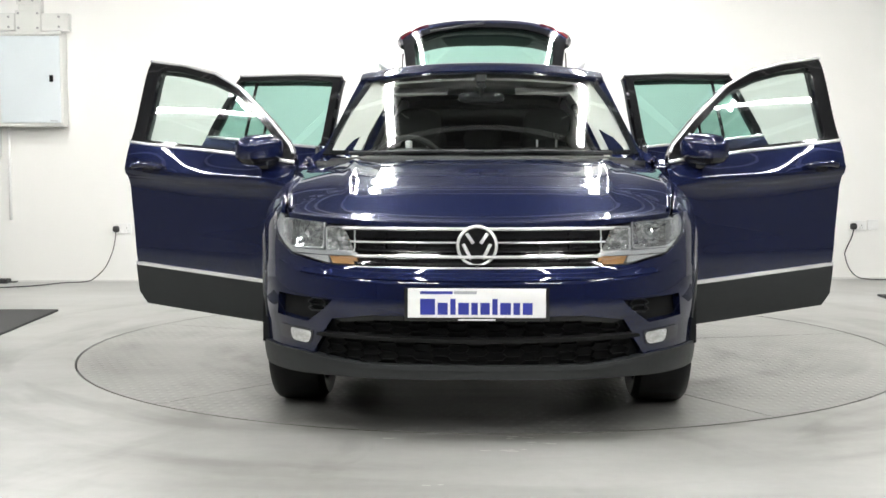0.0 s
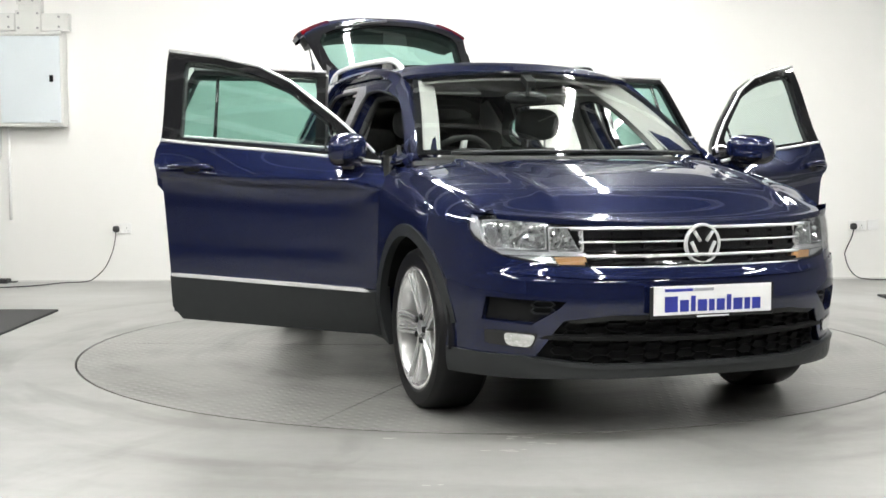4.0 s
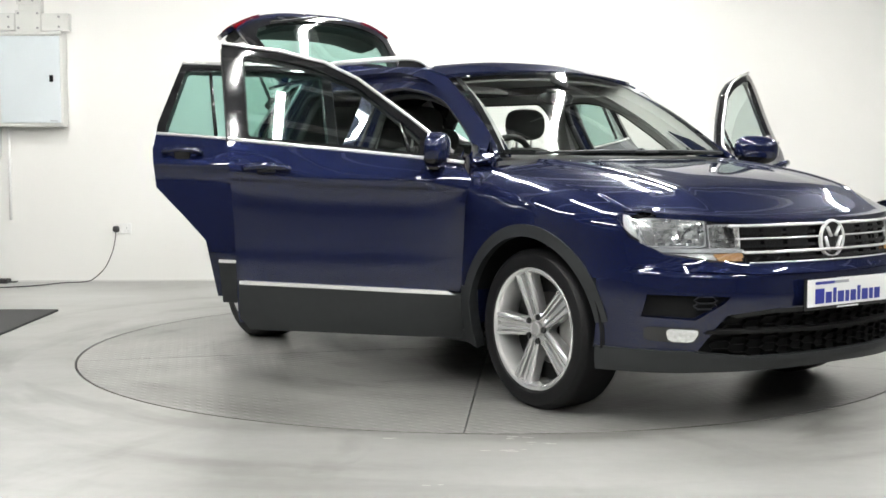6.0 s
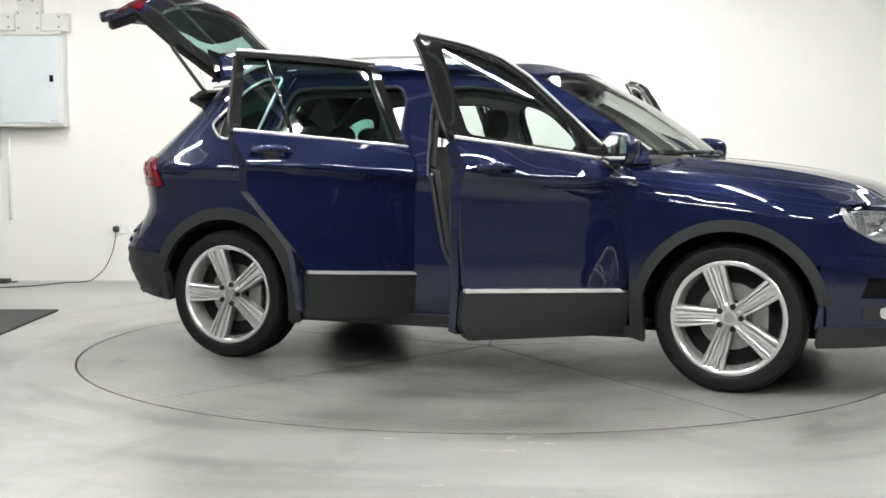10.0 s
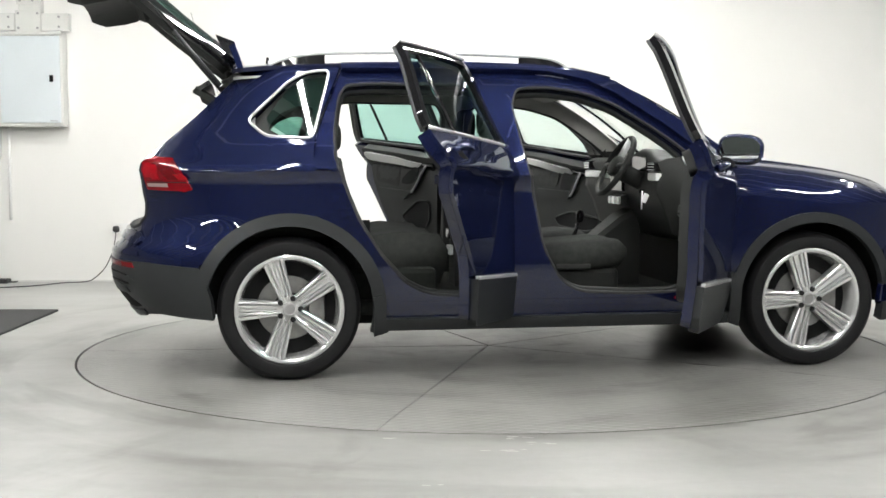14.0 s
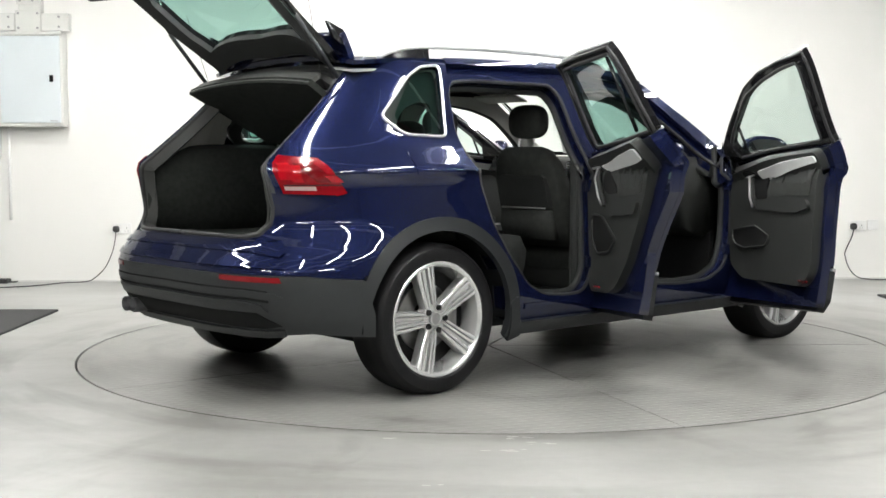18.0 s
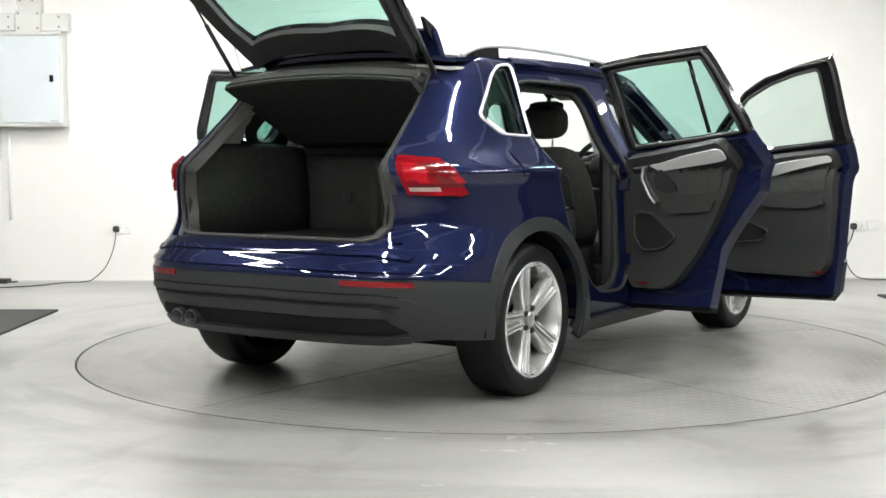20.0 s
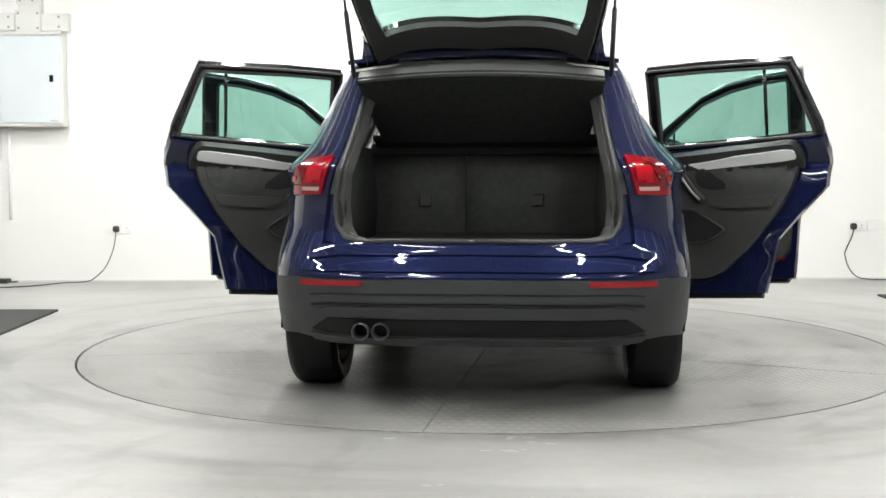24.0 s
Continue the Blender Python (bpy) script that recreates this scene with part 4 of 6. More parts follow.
panel("front_lip", both(lip), M_CLAD, car, off=0.016, thick=0.05, step=0.05, label="black plastic front lip")
lipline = dense(Fp((0.0, 0.288), (0.45, 0.288), (0.64, 0.309)) + S((2.02, 0.319), (1.90, 0.321), (1.90, 0.313), (2.02, 0.306)) + Fp((0.64, 0.294), (0.45, 0.273), (0.0, 0.271)), 0.03, False)
panel("lip_edge", both(lipline), M_CLAD, car, off=0.022, thick=0.01, step=0.05)
crease = dense(Fp((0.0, 0.632), (0.46, 0.636), (0.72, 0.652)) + S((1.90, 0.668), (1.87, 0.655)) + Fp((0.72, 0.632), (0.46, 0.616), (0.0, 0.612)), 0.03, False)
panel("bumper_crease", both(crease), M_BLUE, car, off=0.011, thick=0.010, step=0.03)
low = dense(Fp((0.0, 0.486), (0.40, 0.482), (0.56, 0.462), (0.62, 0.395), (0.665, 0.335), (0.64, 0.30), (0.0, 0.28)), 0.03, False)
lower = panel("lower_grille", both(low), M_DARK, car, off=-0.035, thick=0.02, step=0.06, label="black honeycomb lower grille")
fr_top = dense(Fp((0.0, 0.486), (0.40, 0.483), (0.565, 0.462), (0.52, 0.448), (0.38, 0.462), (0.0, 0.464)), 0.03, False)
panel("grille_surround", both(fr_top), M_DASH, lower, off=0.0, thick=0.03, step=0.05)
fr_mid = dense(Fp((0.0, 0.392), (0.62, 0.402), (0.63, 0.388), (0.0, 0.376)), 0.03, False)
panel("grille_crossbar", both(fr_mid), M_DARK, lower, off=0.008, thick=0.03, step=0.05)


def honeycomb(z0, z1, ymax, cell, name, half_only=None):
    """Hexagon ribs as one mesh on the nose."""
    bm = bmesh.new()
    a, f = cell * 1.50, cell * 0.95
    n = int(ymax / (a + f)) + 1
    for c in range(-n, n + 1):
        for r in range(int((z1 - z0) / cell) + 1):
            y, z = c * (a + f), z0 + (r + (0.5 if c % 2 == 0 else 0.0)) * cell
            if z + cell * 0.3 > z1 or abs(y) > ymax - 0.02 or (half_only and not half_only(y, z)):
                continue
            hexp = [(y - a, z), (y - f, z + cell * 0.5), (y + f, z + cell * 0.5), (y + a, z)]
            low = [(ya, 2 * z - za) for ya, za in hexp]
            for (ya, za), (yb, zb) in list(zip(hexp, hexp[1:])) + list(zip(low, low[1:])):
                pa, na = wrap(*fr(ya, za))
                pb, nb = wrap(*fr(yb, zb))
                d = (pb - pa).normalized()
                t = na.cross(d).normalized() * 0.0021
                a0, b0 = pa - na * 0.014, pb - nb * 0.014
                q = [bm.verts.new(v) for v in (a0 - t, b0 - t, b0 + t, a0 + t)]
                w = [bm.verts.new(v) for v in (pa - na * 0.034 - t, pb - nb * 0.034 - t, pb - nb * 0.034 + t, pa - na * 0.034 + t)]
                bm.faces.new(q)
                for i in range(4):
                    bm.faces.new((q[(i + 1) % 4], q[i], w[i], w[(i + 1) % 4]))
    return bm


part("honeycomb", honeycomb(0.292, 0.378, 0.64, 0.0285, "lower", lambda y, z: abs(y) < 0.60 + (z - 0.29) * 0.5), M_DARK, lower)
part("honeycomb", honeycomb(0.398, 0.462, 0.58, 0.030, "upper", lambda y, z: abs(y) < 0.57 - (z - 0.40) * 0.9), M_DARK, lower)
for sgn, mi in ((1, MIR["right"]), (-1, MIR["left"])):
    pk = panel("bumper_intake", mi(dense(UPOP)), M_DARK, car, off=-0.03, thick=0.02, step=0.05, label="black dummy bumper intake")
    part("honeycomb", honeycomb(0.452, 0.538, 0.78, 0.026, "intake", lambda y, z: 0.585 + abs(z - 0.54) * 1.0 < sgn * y < 0.70), M_CLAD, pk)
    fb = panel("fog_lamp_bezel", mi(dense(Fp((0.815, 0.434)) + S((1.86, 0.430), (1.735, 0.44), (1.715, 0.315)) + Fp((0.80, 0.312), (0.655, 0.302), (0.595, 0.40)))), M_BLUE, car, off=0.002, thick=0.03, step=0.05, label="blue bumper corner round the fog lamp")
    fog = rounded(Fp((0.745, 0.408), (0.645, 0.402), (0.66, 0.352), (0.735, 0.356)), 0.02)
    panel("fog_lamp", mi(dense(fog, 0.02)), M_FOG, fb, off=0.008, thick=0.015, step=0.02, label="clear fog lamp")
    panel("fog_recess", mi(dense(rounded(Fp((0.80, 0.415), (0.64, 0.408), (0.655, 0.348), (0.795, 0.358)), 0.015))), M_GLOSSBLACK, fb, off=0.005, thick=0.01, step=0.05)
    # headlamp
    hl = S((1.775, 0.858)) + Fp((0.70, 0.846), (0.535, 0.812), (0.462, 0.664), (0.60, 0.672), (0.74, 0.698)) + S((1.85, 0.765))
    base = panel("headlamp", mi(dense(hl)), M_LAMPDARK, car, off=-0.062, thick=0.03, step=0.03, label="clear halogen headlamp with an amber indicator")
    cv = panel("lamp_cover", mi(dense(hl)), M_LENS, base, off=0.005, thick=0.004, step=0.04)
    bez = S((1.775, 0.858), (1.83, 0.853), (1.885, 0.75)) + Fp((0.765, 0.724), (0.47, 0.716), (0.462, 0.703), (0.75, 0.706)) + S((1.85, 0.775))
    panel("lamp_bezel", mi(dense(bez)), M_CHROME, base, off=-0.006, thick=0.014, step=0.03, label="silver lamp bezel")
    o = Fp((0.606, 0.824), (0.598, 0.823), (0.598, 0.726), (0.606, 0.727))
    panel("lamp_divider", mi(dense(o)), M_LAMPDARK, base, off=-0.008, thick=0.02, step=0.03)
    o = Fp((0.735, 0.702), (0.59, 0.702), (0.578, 0.677), (0.60, 0.679), (0.735, 0.703))
    panel("lamp_lower", mi(dense(o)), M_LAMPCHROME, base, off=-0.010, thick=0.01, step=0.03)
    for y0, y1, z0, z1 in ((0.80, 0.608, 0.728, 0.842), (0.597, 0.478, 0.720, 0.814)):
        cy, cz, ry, rz = (y0 + y1) / 2, (z0 + z1) / 2, (y0 - y1) / 2, (z1 - z0) / 2

        # faceted bowl: flat mirror cells, each a little turned
        bm = bmesh.new()
        nu, nv = 9, 7
        for i in range(nu):
            for j in range(nv):
                tilt = [RND.uniform(-0.007, 0.007) for _ in range(4)]
                q = []
                for (a, b), d in zip(((i, j), (i + 1, j), (i + 1, j + 1), (i, j + 1)), tilt):
                    ky, kz = 2 * a / nu - 1, 2 * b / nv - 1
                    pp, nn = wrap(*fr(sgn * (cy + ry * ky), cz + rz * kz))
                    q.append(bm.verts.new(pp + nn * (-0.058 + 0.044 * max(abs(ky), abs(kz)) ** 2 + d)))
                bm.faces.new(q if sgn < 0 else q[::-1])
        part("reflector", bm, M_FACET, base, "faceted silver reflector")
        p, n = wrap(*fr(sgn * cy, cz))
        part("bulb", blob(tuple(p - n * 0.035), (0.010, 0.009, 0.009), 12, 8, 2.2), M_LAMPCHROME, base, "", True)
        line = []
        for q in range(33):
            a = 2 * math.pi * q / 32
            pp, nn = wrap(*fr(sgn * (cy + ry * math.copysign(abs(math.cos(a)) ** 0.22, math.cos(a))), cz + rz * math.copysign(abs(math.sin(a)) ** 0.22, math.sin(a))))
            line.append(pp - nn * 0.012)
        part("reflector_ring", tube_along(line, 0.003, 6), M_CHROME, base, "", True)
    o = Fp((0.585, 0.702), (0.474, 0.704), (0.466, 0.675), (0.57, 0.675))
    panel("indicator", mi(dense(o)), M_AMBER, base, off=-0.014, thick=0.01, step=0.03, label="amber indicator")
    o = S((1.80, 0.845)) + Fp((0.765, 0.835), (0.765, 0.725)) + S((1.87, 0.77))
    panel("lamp_side", mi(dense(o)), M_LAMPDARK, base, off=-0.02, thick=0.005, step=0.04)

# badge: chrome ring with plain bars
bm = bmesh.new()
B = Matrix.Translation((2.182, 0, 0.745)) @ Matrix.Rotation(radians(90), 4, "Y")
for r0, r1, d in ((0.080, 0.066, 0.012),):
    seg = 48
    loops = []
    for r, h in ((r0, 0), (r0 - 0.003, d), (r1 + 0.003, d), (r1, 0.0)):
        loops.append([bm.verts.new(B @ Vector((r * math.cos(2 * math.pi * k / seg), r * math.sin(2 * math.pi * k / seg), h))) for k in range(seg)])
    for a, b in zip(loops, loops[1:]):
        for k in range(seg):
            bm.faces.new((a[k], a[(k + 1) % seg], b[(k + 1) % seg], b[k]))
badge = part("badge", bm, M_CHROME, car, "round chrome badge on the grille", True)
bm = bmesh.new()
add_cyl(bm, 0.074, 0.012, B, 40)
part("badge_base", bm, M_GLOSSBLACK, badge)
for (ya, za), (yb, zb) in (((-0.040, 0.048), (-0.014, 0.010)), ((0.040, 0.048), (0.014, 0.010)), ((-0.052, 0.008), (-0.022, -0.050)), ((0.052, 0.008), (0.022, -0.050))):
    part("badge_bar", tube_along([(2.194, ya, 0.745 + za), (2.194, yb, 0.745 + zb)], 0.0075, 6), M_CHROME, badge, "", True)

# front plate: white, with plain bars in place of lettering
pl = part("plate", box((2.262, -0.272, 0.468), (2.271, 0.272, 0.595), 0.003), M_GLOSSBLACK, car, "white dealer plate with blue and grey bars")
part("plate_face", box((2.2705, -0.258, 0.482), (2.274, 0.258, 0.592), 0.001), M_PLATEWHITE, pl)
# bars as tall and wide as the letters they stand for
y = -0.212
for w, tall in ((0.062, 1), (0.044, 0), (0.026, 1), (0.046, 0), (0.030, 0), (0.041, 0), (0.026, 1), (0.046, 0), (0.031, 0), (0.043, 0)):
    part("print_bar", box((2.2742, y, 0.4935), (2.2755, y + w - 0.006, 0.5535 if tall else 0.5385)), M_INKBLUE, pl)
    y += w + 0.0035
part("print_bar", box((2.2742, -0.212, 0.571), (2.2755, -0.09, 0.582)), M_INKBLUE, pl)
part("print_bar", box((2.2742, -0.086, 0.571), (2.2755, 0.0, 0.582)), M_INKGREY, pl)
part("print_bar", box((2.2715, -0.07, 0.471), (2.2725, 0.07, 0.477)), M_PLATEWHITE, pl)

# underbody
tray = box((-1.62, -0.66, 0.235), (1.75, 0.66, 0.30), 0.02)
part("underbody", tray, M_DARK, car)
for cx, cz in (RW, FW):
    for s in (-1, 1):
        bm = bmesh.new()
        n = 20
        prev = None
        for i in range(n + 1):
            a = radians(-4 + 188 * i / n)
            x, z = cx + 0.43 * math.cos(a), cz + 0.43 * math.sin(a)
            pr = [bm.verts.new((x, s * 0.90, z)), bm.verts.new((x, s * 0.58, z))]
            if prev:
                bm.faces.new((prev[0], prev[1], pr[1], pr[0]))
            prev = pr
        add_box(bm, (cx - 0.42, s * 0.58 - 0.01, 0.29), (cx + 0.42, s * 0.58 + 0.01, 0.76))
        part("wheel_arch_liner", bm, M_DARK, car)

# ---- wheels ----
WR = 0.349


def lathe(profile, seg=64):
    """Turned body round the y axis; profile of (radius, y)."""
    bm = bmesh.new()
    rings = [[bm.verts.new((r * math.cos(2 * math.pi * k / seg), y, r * math.sin(2 * math.pi * k / seg))) for k in range(seg)] for r, y in profile]
    for a, b in zip(rings, rings[1:]):
        for k in range(seg):
            bm.faces.new((a[k], a[(k + 1) % seg], b[(k + 1) % seg], b[k]))
    return bm


def wheel_meshes():
    """Meshes of a right-hand wheel; its outer face looks to -y."""
    m = {}
    tyre = lathe([(0.262, 0.02), (0.262, -0.105), (0.275, -0.117), (0.30, -0.122), (0.325, -0.118), (0.340, -0.104), (0.347, -0.085), (WR, -0.05), (WR, 0.05), (0.345, 0.09), (0.32, 0.115), (0.28, 0.11), (0.262, 0.10), (0.262, 0.02)], 72)
    m["tyre"] = (tyre, M_TYRE)
    rim = lathe([(0.24, 0.10), (0.235, 0.0), (0.232, -0.07), (0.245, -0.098), (0.262, -0.108), (0.266, -0.113), (0.262, -0.116), (0.252, -0.114), (0.243, -0.106), (0.236, -0.085), (0.228, -0.04), (0.225, 0.1)], 72)
    m["rim"] = (rim, M_ALLOY)
    spoke = bmesh.new()
    # one broad spoke with a raised middle and grooves, along +z
    rows = []
    for i in range(12):
        t = i / 11
        r = 0.042 + t * 0.206
        w = 0.034 + 0.021 * t
        y = -0.086 - 0.024 * t ** 1.4
        prof = [(-1.0, 0.050), (-1.0, 0.010), (-0.94, 0.002), (-0.80, -0.002), (-0.62, -0.002), (-0.54, 0.006), (-0.46, -0.001), (-0.24, 0.001), (-0.14, 0.013),
                (0.14, 0.013), (0.24, 0.001), (0.46, -0.001), (0.54, 0.006), (0.62, -0.002), (0.80, -0.002), (0.94, 0.002), (1.0, 0.010), (1.0, 0.050)]
        rows.append([spoke.verts.new((k * w, y + d, r)) for k, d in prof])
    for a, b in zip(rows, rows[1:]):
        for k in range(len(a) - 1):
            f = spoke.faces.new((a[k], b[k], b[k + 1], a[k + 1]))
            # groove and side faces take the shaded alloy colour
            f.material_index = 1 if k in (0, 4, 5, 7, 9, 11, 12, 16) else 0
    m["spoke"] = (spoke, M_ALLOY)
    hub = lathe([(0.0, -0.080), (0.045, -0.080), (0.062, -0.083), (0.070, -0.078), (0.070, -0.03)], 40)
    m["hub"] = (hub, M_ALLOY)
    cap = lathe([(0.0, -0.0945), (0.0235, -0.0945), (0.025, -0.092), (0.032, -0.092), (0.032, -0.08)], 32)
    m["hub_cap"] = (cap, M_DULL)
    m["cap_ring"] = (lathe([(0.025, -0.090), (0.0265, -0.0965), (0.030, -0.0965), (0.032, -0.090)], 32), M_CHROME)
    bolt = lathe([(0.0, -0.085), (0.0115, -0.085), (0.0130, -0.0865), (0.0140, -0.078)], 12)
    m["wheel_bolt"] = (bolt, M_DARK)
    disc = lathe([(0.075, -0.012), (0.155, -0.012), (0.157, -0.008), (0.157, 0.012)], 48)
    m["brake_disc"] = (disc, M_DISC)
    cal = bmesh.new()
    add_box(cal, (0.09, -0.045, -0.07), (0.175, 0.02, 0.07), 0.02)
    m["brake_caliper"] = (cal, M_DISC)
    # added dark disc standing for the shade between the spokes; hides the barrel
    back = lathe([(0.0, -0.008), (0.234, -0.008)], 32)
    m["wheel_back"] = (back, M_DARK)
    out = {}
    for k, (bm, mt) in m.items():
        me = bpy.data.meshes.new(k)
        bmesh.ops.recalc_face_normals(bm, faces=bm.faces[:])
        bm.to_mesh(me)
        bm.free()
        for p in me.polygons:
            p.use_smooth = True
        me.set_sharp_from_angle(angle=radians(28))
        me.materials.append(mt)
        if k == "spoke":
            me.materials.append(M_GROOVE_SHADE)
        out[k] = me
    return out


WM = wheel_meshes()


def wheel(x, side, spin):
    base = new("wheel", WM["rim"])
    base.parent = car
    y = 0.785
    base.matrix_basis = Matrix.Translation((x, side * y, WR - 0.005)) @ Matrix.Rotation(0 if side < 0 else math.pi, 4, "Z") @ Matrix.Rotation(radians(spin), 4, "Y")
    base["label"] = "five-spoke silver alloy wheel"

    def sub(k, m=None):
        o = new(k, WM[k])
        o.parent = base
        if m:
            o.matrix_basis = m
        return o
    sub("tyre"), sub("hub"), sub("hub_cap"), sub("cap_ring"), sub("brake_disc"), sub("wheel_back")
    sub("brake_caliper", Matrix.Rotation(radians(-spin), 4, "Y"))
    for k in range(5):
        sub("spoke", Matrix.Rotation(radians(72 * k), 4, "Y"))
        sub("wheel_bolt", Matrix.Rotation(radians(72 * k), 4, "Y") @ Matrix.Translation((0.054 * math.sin(radians(36)), -0.012, 0.054 * math.cos(radians(36)))))


wheel(FW[0], -1, -18)
wheel(RW[0], -1, -18)
wheel(FW[0], 1, 40)
wheel(RW[0], 1, 10)

# ---- doors ----
def about(p, m):
    return Matrix.Translation(p) @ m @ Matrix.Translation(-Vector(p))


FLIPY = Matrix.Diagonal((1, -1, 1, 1))


def baked(bm, M):
    bmesh.ops.transform(bm, matrix=M, verts=bm.verts[:])
    if M.determinant() < 0:
        bmesh.ops.reverse_faces(bm, faces=bm.faces[:])
    return bm


def inner_bar(pts, r, M, name, mat, parent, depth, left, seg=8):
    """A rounded bar along flank points, at a depth inside the skin."""
    line = []
    for x, z in pts:
        u, zz = sd(x, z)
        p, n = wrap(u, zz)
        line.append(p - n * depth)
    bm = tube_along(line, r, seg)
    return part(name, baked(bm, M), mat, parent, "", True)


def make_door(kind, side):
    left = side == "left"
    mi = MIR[side]
    if kind == "front":
        hinge, ang, tilt, lean, lift = Vector((0.872, -0.895, 0.7)), 61.5, 1.7, 4.9, 0.0
        low, belt0, belt1 = 0.252, (0.845, 1.05), (-0.217, 1.128)
        skin = S((0.868, 0.472), (0.872, 0.98), belt0, belt1, (-0.206, 1.0), (-0.182, 0.75), (-0.158, 0.507))
        clad = S((0.868, 0.458), (-0.158, 0.493), (-0.152, 0.345), (-0.105, 0.286), (0.868, 0.252))
        frame_o = S((0.853, 1.05), (0.80, 1.092), (0.60, 1.246), (0.36, 1.41), (0.2, 1.480), (0.0, 1.520), (-0.262, 1.545), (-0.218, 1.132))
        hole = rounded(S((0.725, 1.082), (0.59, 1.205), (0.36, 1.374), (0.18, 1.446), (0.0, 1.485), (-0.168, 1.502), (-0.132, 1.145)), 0.03)
        topline = S((0.80, 1.09), (0.60, 1.244), (0.36, 1.408), (0.2, 1.478), (0.0, 1.518), (-0.259, 1.543))
        strip = rounded(S((0.44, 1.070), (0.20, 1.092), (-0.13, 1.108), (-0.14, 1.066), (0.15, 1.045), (0.44, 1.018)), 0.02)
        trim = rounded(S((0.79, 1.06), (0.3, 1.105), (-0.155, 1.125), (-0.16, 0.80), (-0.13, 0.46), (-0.05, 0.40), (0.60, 0.40), (0.76, 0.47), (0.80, 0.62)), 0.05)
        pocket = rounded(S((0.74, 0.67), (0.46, 0.70), (0.30, 0.65), (0.34, 0.60), (0.60, 0.575), (0.72, 0.60)), 0.03)
        arm = S((0.46, 0.835), (-0.09, 0.842), (-0.12, 0.80), (0.0, 0.775), (0.44, 0.785))
        pull = [(0.57, 0.955), (0.54, 0.92), (0.50, 0.85), (0.465, 0.80)]
        recess = rounded(S((0.54, 0.95), (0.37, 0.975), (0.34, 0.845), (0.46, 0.838)), 0.02)
        handle_x, inner_h, cloth = -0.045, (0.53, 1.045), S((0.33, 0.99), (-0.11, 1.02), (-0.11, 0.86), (0.31, 0.855))
        refl_x = -0.08
    else:
        hinge, ang, tilt, lean, lift = Vector((-0.245, -0.93, 0.7)), 62.8, 1.7, 2.1, 0.0
        low, belt0, belt1 = 0.29, (-0.240, 1.128), (-1.192, 1.172)
        skin = S((-0.182, 0.508), (-0.228, 1.0), belt0, belt1, (-1.205, 1.10), (-1.18, 0.90), (-1.03, 0.745), (-0.925, 0.63), (-0.858, 0.532))
        clad = S((-0.182, 0.494), (-0.858, 0.518), (-0.842, 0.42), (-0.83, 0.306), (-0.182, 0.286))
        frame_o = S((-0.240, 1.132), (-0.288, 1.545), (-0.6, 1.553), (-1.075, 1.547), (-1.187, 1.228), (-1.192, 1.176))
        hole = rounded(S((-0.293, 1.142), (-0.335, 1.516), (-0.6, 1.523), (-1.05, 1.518), (-1.145, 1.210), (-1.147, 1.182)), 0.025)
        topline = S((-0.288, 1.543), (-0.6, 1.551), (-1.074, 1.545))
        strip = rounded(S((-0.45, 1.086), (-0.72, 1.133), (-1.0, 1.158), (-1.052, 1.155), (-1.058, 1.12), (-0.81, 1.088), (-0.52, 1.046)), 0.015)
        trim = rounded(S((-0.265, 1.12), (-0.7, 1.158), (-1.06, 1.178), (-1.09, 1.10), (-1.02, 0.92), (-0.93, 0.765), (-0.78, 0.585), (-0.64, 0.44), (-0.54, 0.405), (-0.31, 0.398), (-0.268, 0.46)), 0.04)
        pocket = rounded(S((-0.35, 0.795), (-0.48, 0.79), (-0.66, 0.68), (-0.56, 0.62), (-0.40, 0.606), (-0.335, 0.68)), 0.03)
        arm = S((-0.55, 0.848), (-0.95, 0.858), (-0.91, 0.80), (-0.62, 0.79))
        pull = [(-0.395, 0.968), (-0.42, 0.94), (-0.48, 0.885), (-0.525, 0.842)]
        recess = rounded(S((-0.485, 0.96), (-0.55, 0.968), (-0.66, 0.925), (-0.67, 0.898), (-0.58, 0.892), (-0.51, 0.91)), 0.025)
        handle_x, inner_h, cloth = -1.05, (-0.385, 1.062), S((-0.70, 0.985), (-1.01, 1.05), (-0.97, 0.90), (-0.70, 0.875))
        refl_x = -0.40
    R = Matrix.Rotation(radians(ang), 4, "Z") @ Matrix.Rotation(radians(tilt), 4, "Y") @ Matrix.Rotation(radians(lean), 4, "X")
    M = Matrix.Translation((0, 0, lift)) @ about(hinge, R)
    MB = M                      # for geometry made on the right flank
    if left:
        M = FLIPY @ M @ FLIPY   # for panels laid on the left flank
        MB = M @ FLIPY
    word = "open %s door" % kind
    door = panel("door", mi(dense(skin)), M_BLUE, car, off=0.0, thick=0.02, step=(0.06, 0.018), M=M, label="%s with blue skin" % word, back=False)
    shell = skin[:1] + skin[1:2] + [skin[2], skin[3]] + skin[4:]
    low_in = [(k, x, z) for k, x, z in shell]
    panel("door_shell", mi(dense([(k, x, z - (0.20 if z < 0.6 else 0)) for k, x, z in low_in])), M_BLUE, door, off=-0.022, thick=0.045, step=0.09, M=M)
    panel("door_cladding", mi(dense(clad)), M_CLAD, door, off=0.012, thick=0.045, step=0.09, M=M, label="black plastic door cladding")
    (x0, z0), (x1, z1) = clad[0][1:], clad[1][1:]
    xe = x0 - (0.05 if kind == "front" else 0.005)
    panel("chrome_strip", mi(dense(S((xe, z0 - 0.002), (xe - 0.04, z0 + 0.017), (x1 + 0.003, z1 + 0.015), (x1 + 0.003, z1 - 0.001)))), M_CHROME, door, off=0.0155, thick=0.02, step=0.1, M=M, label="chrome lower door strip")
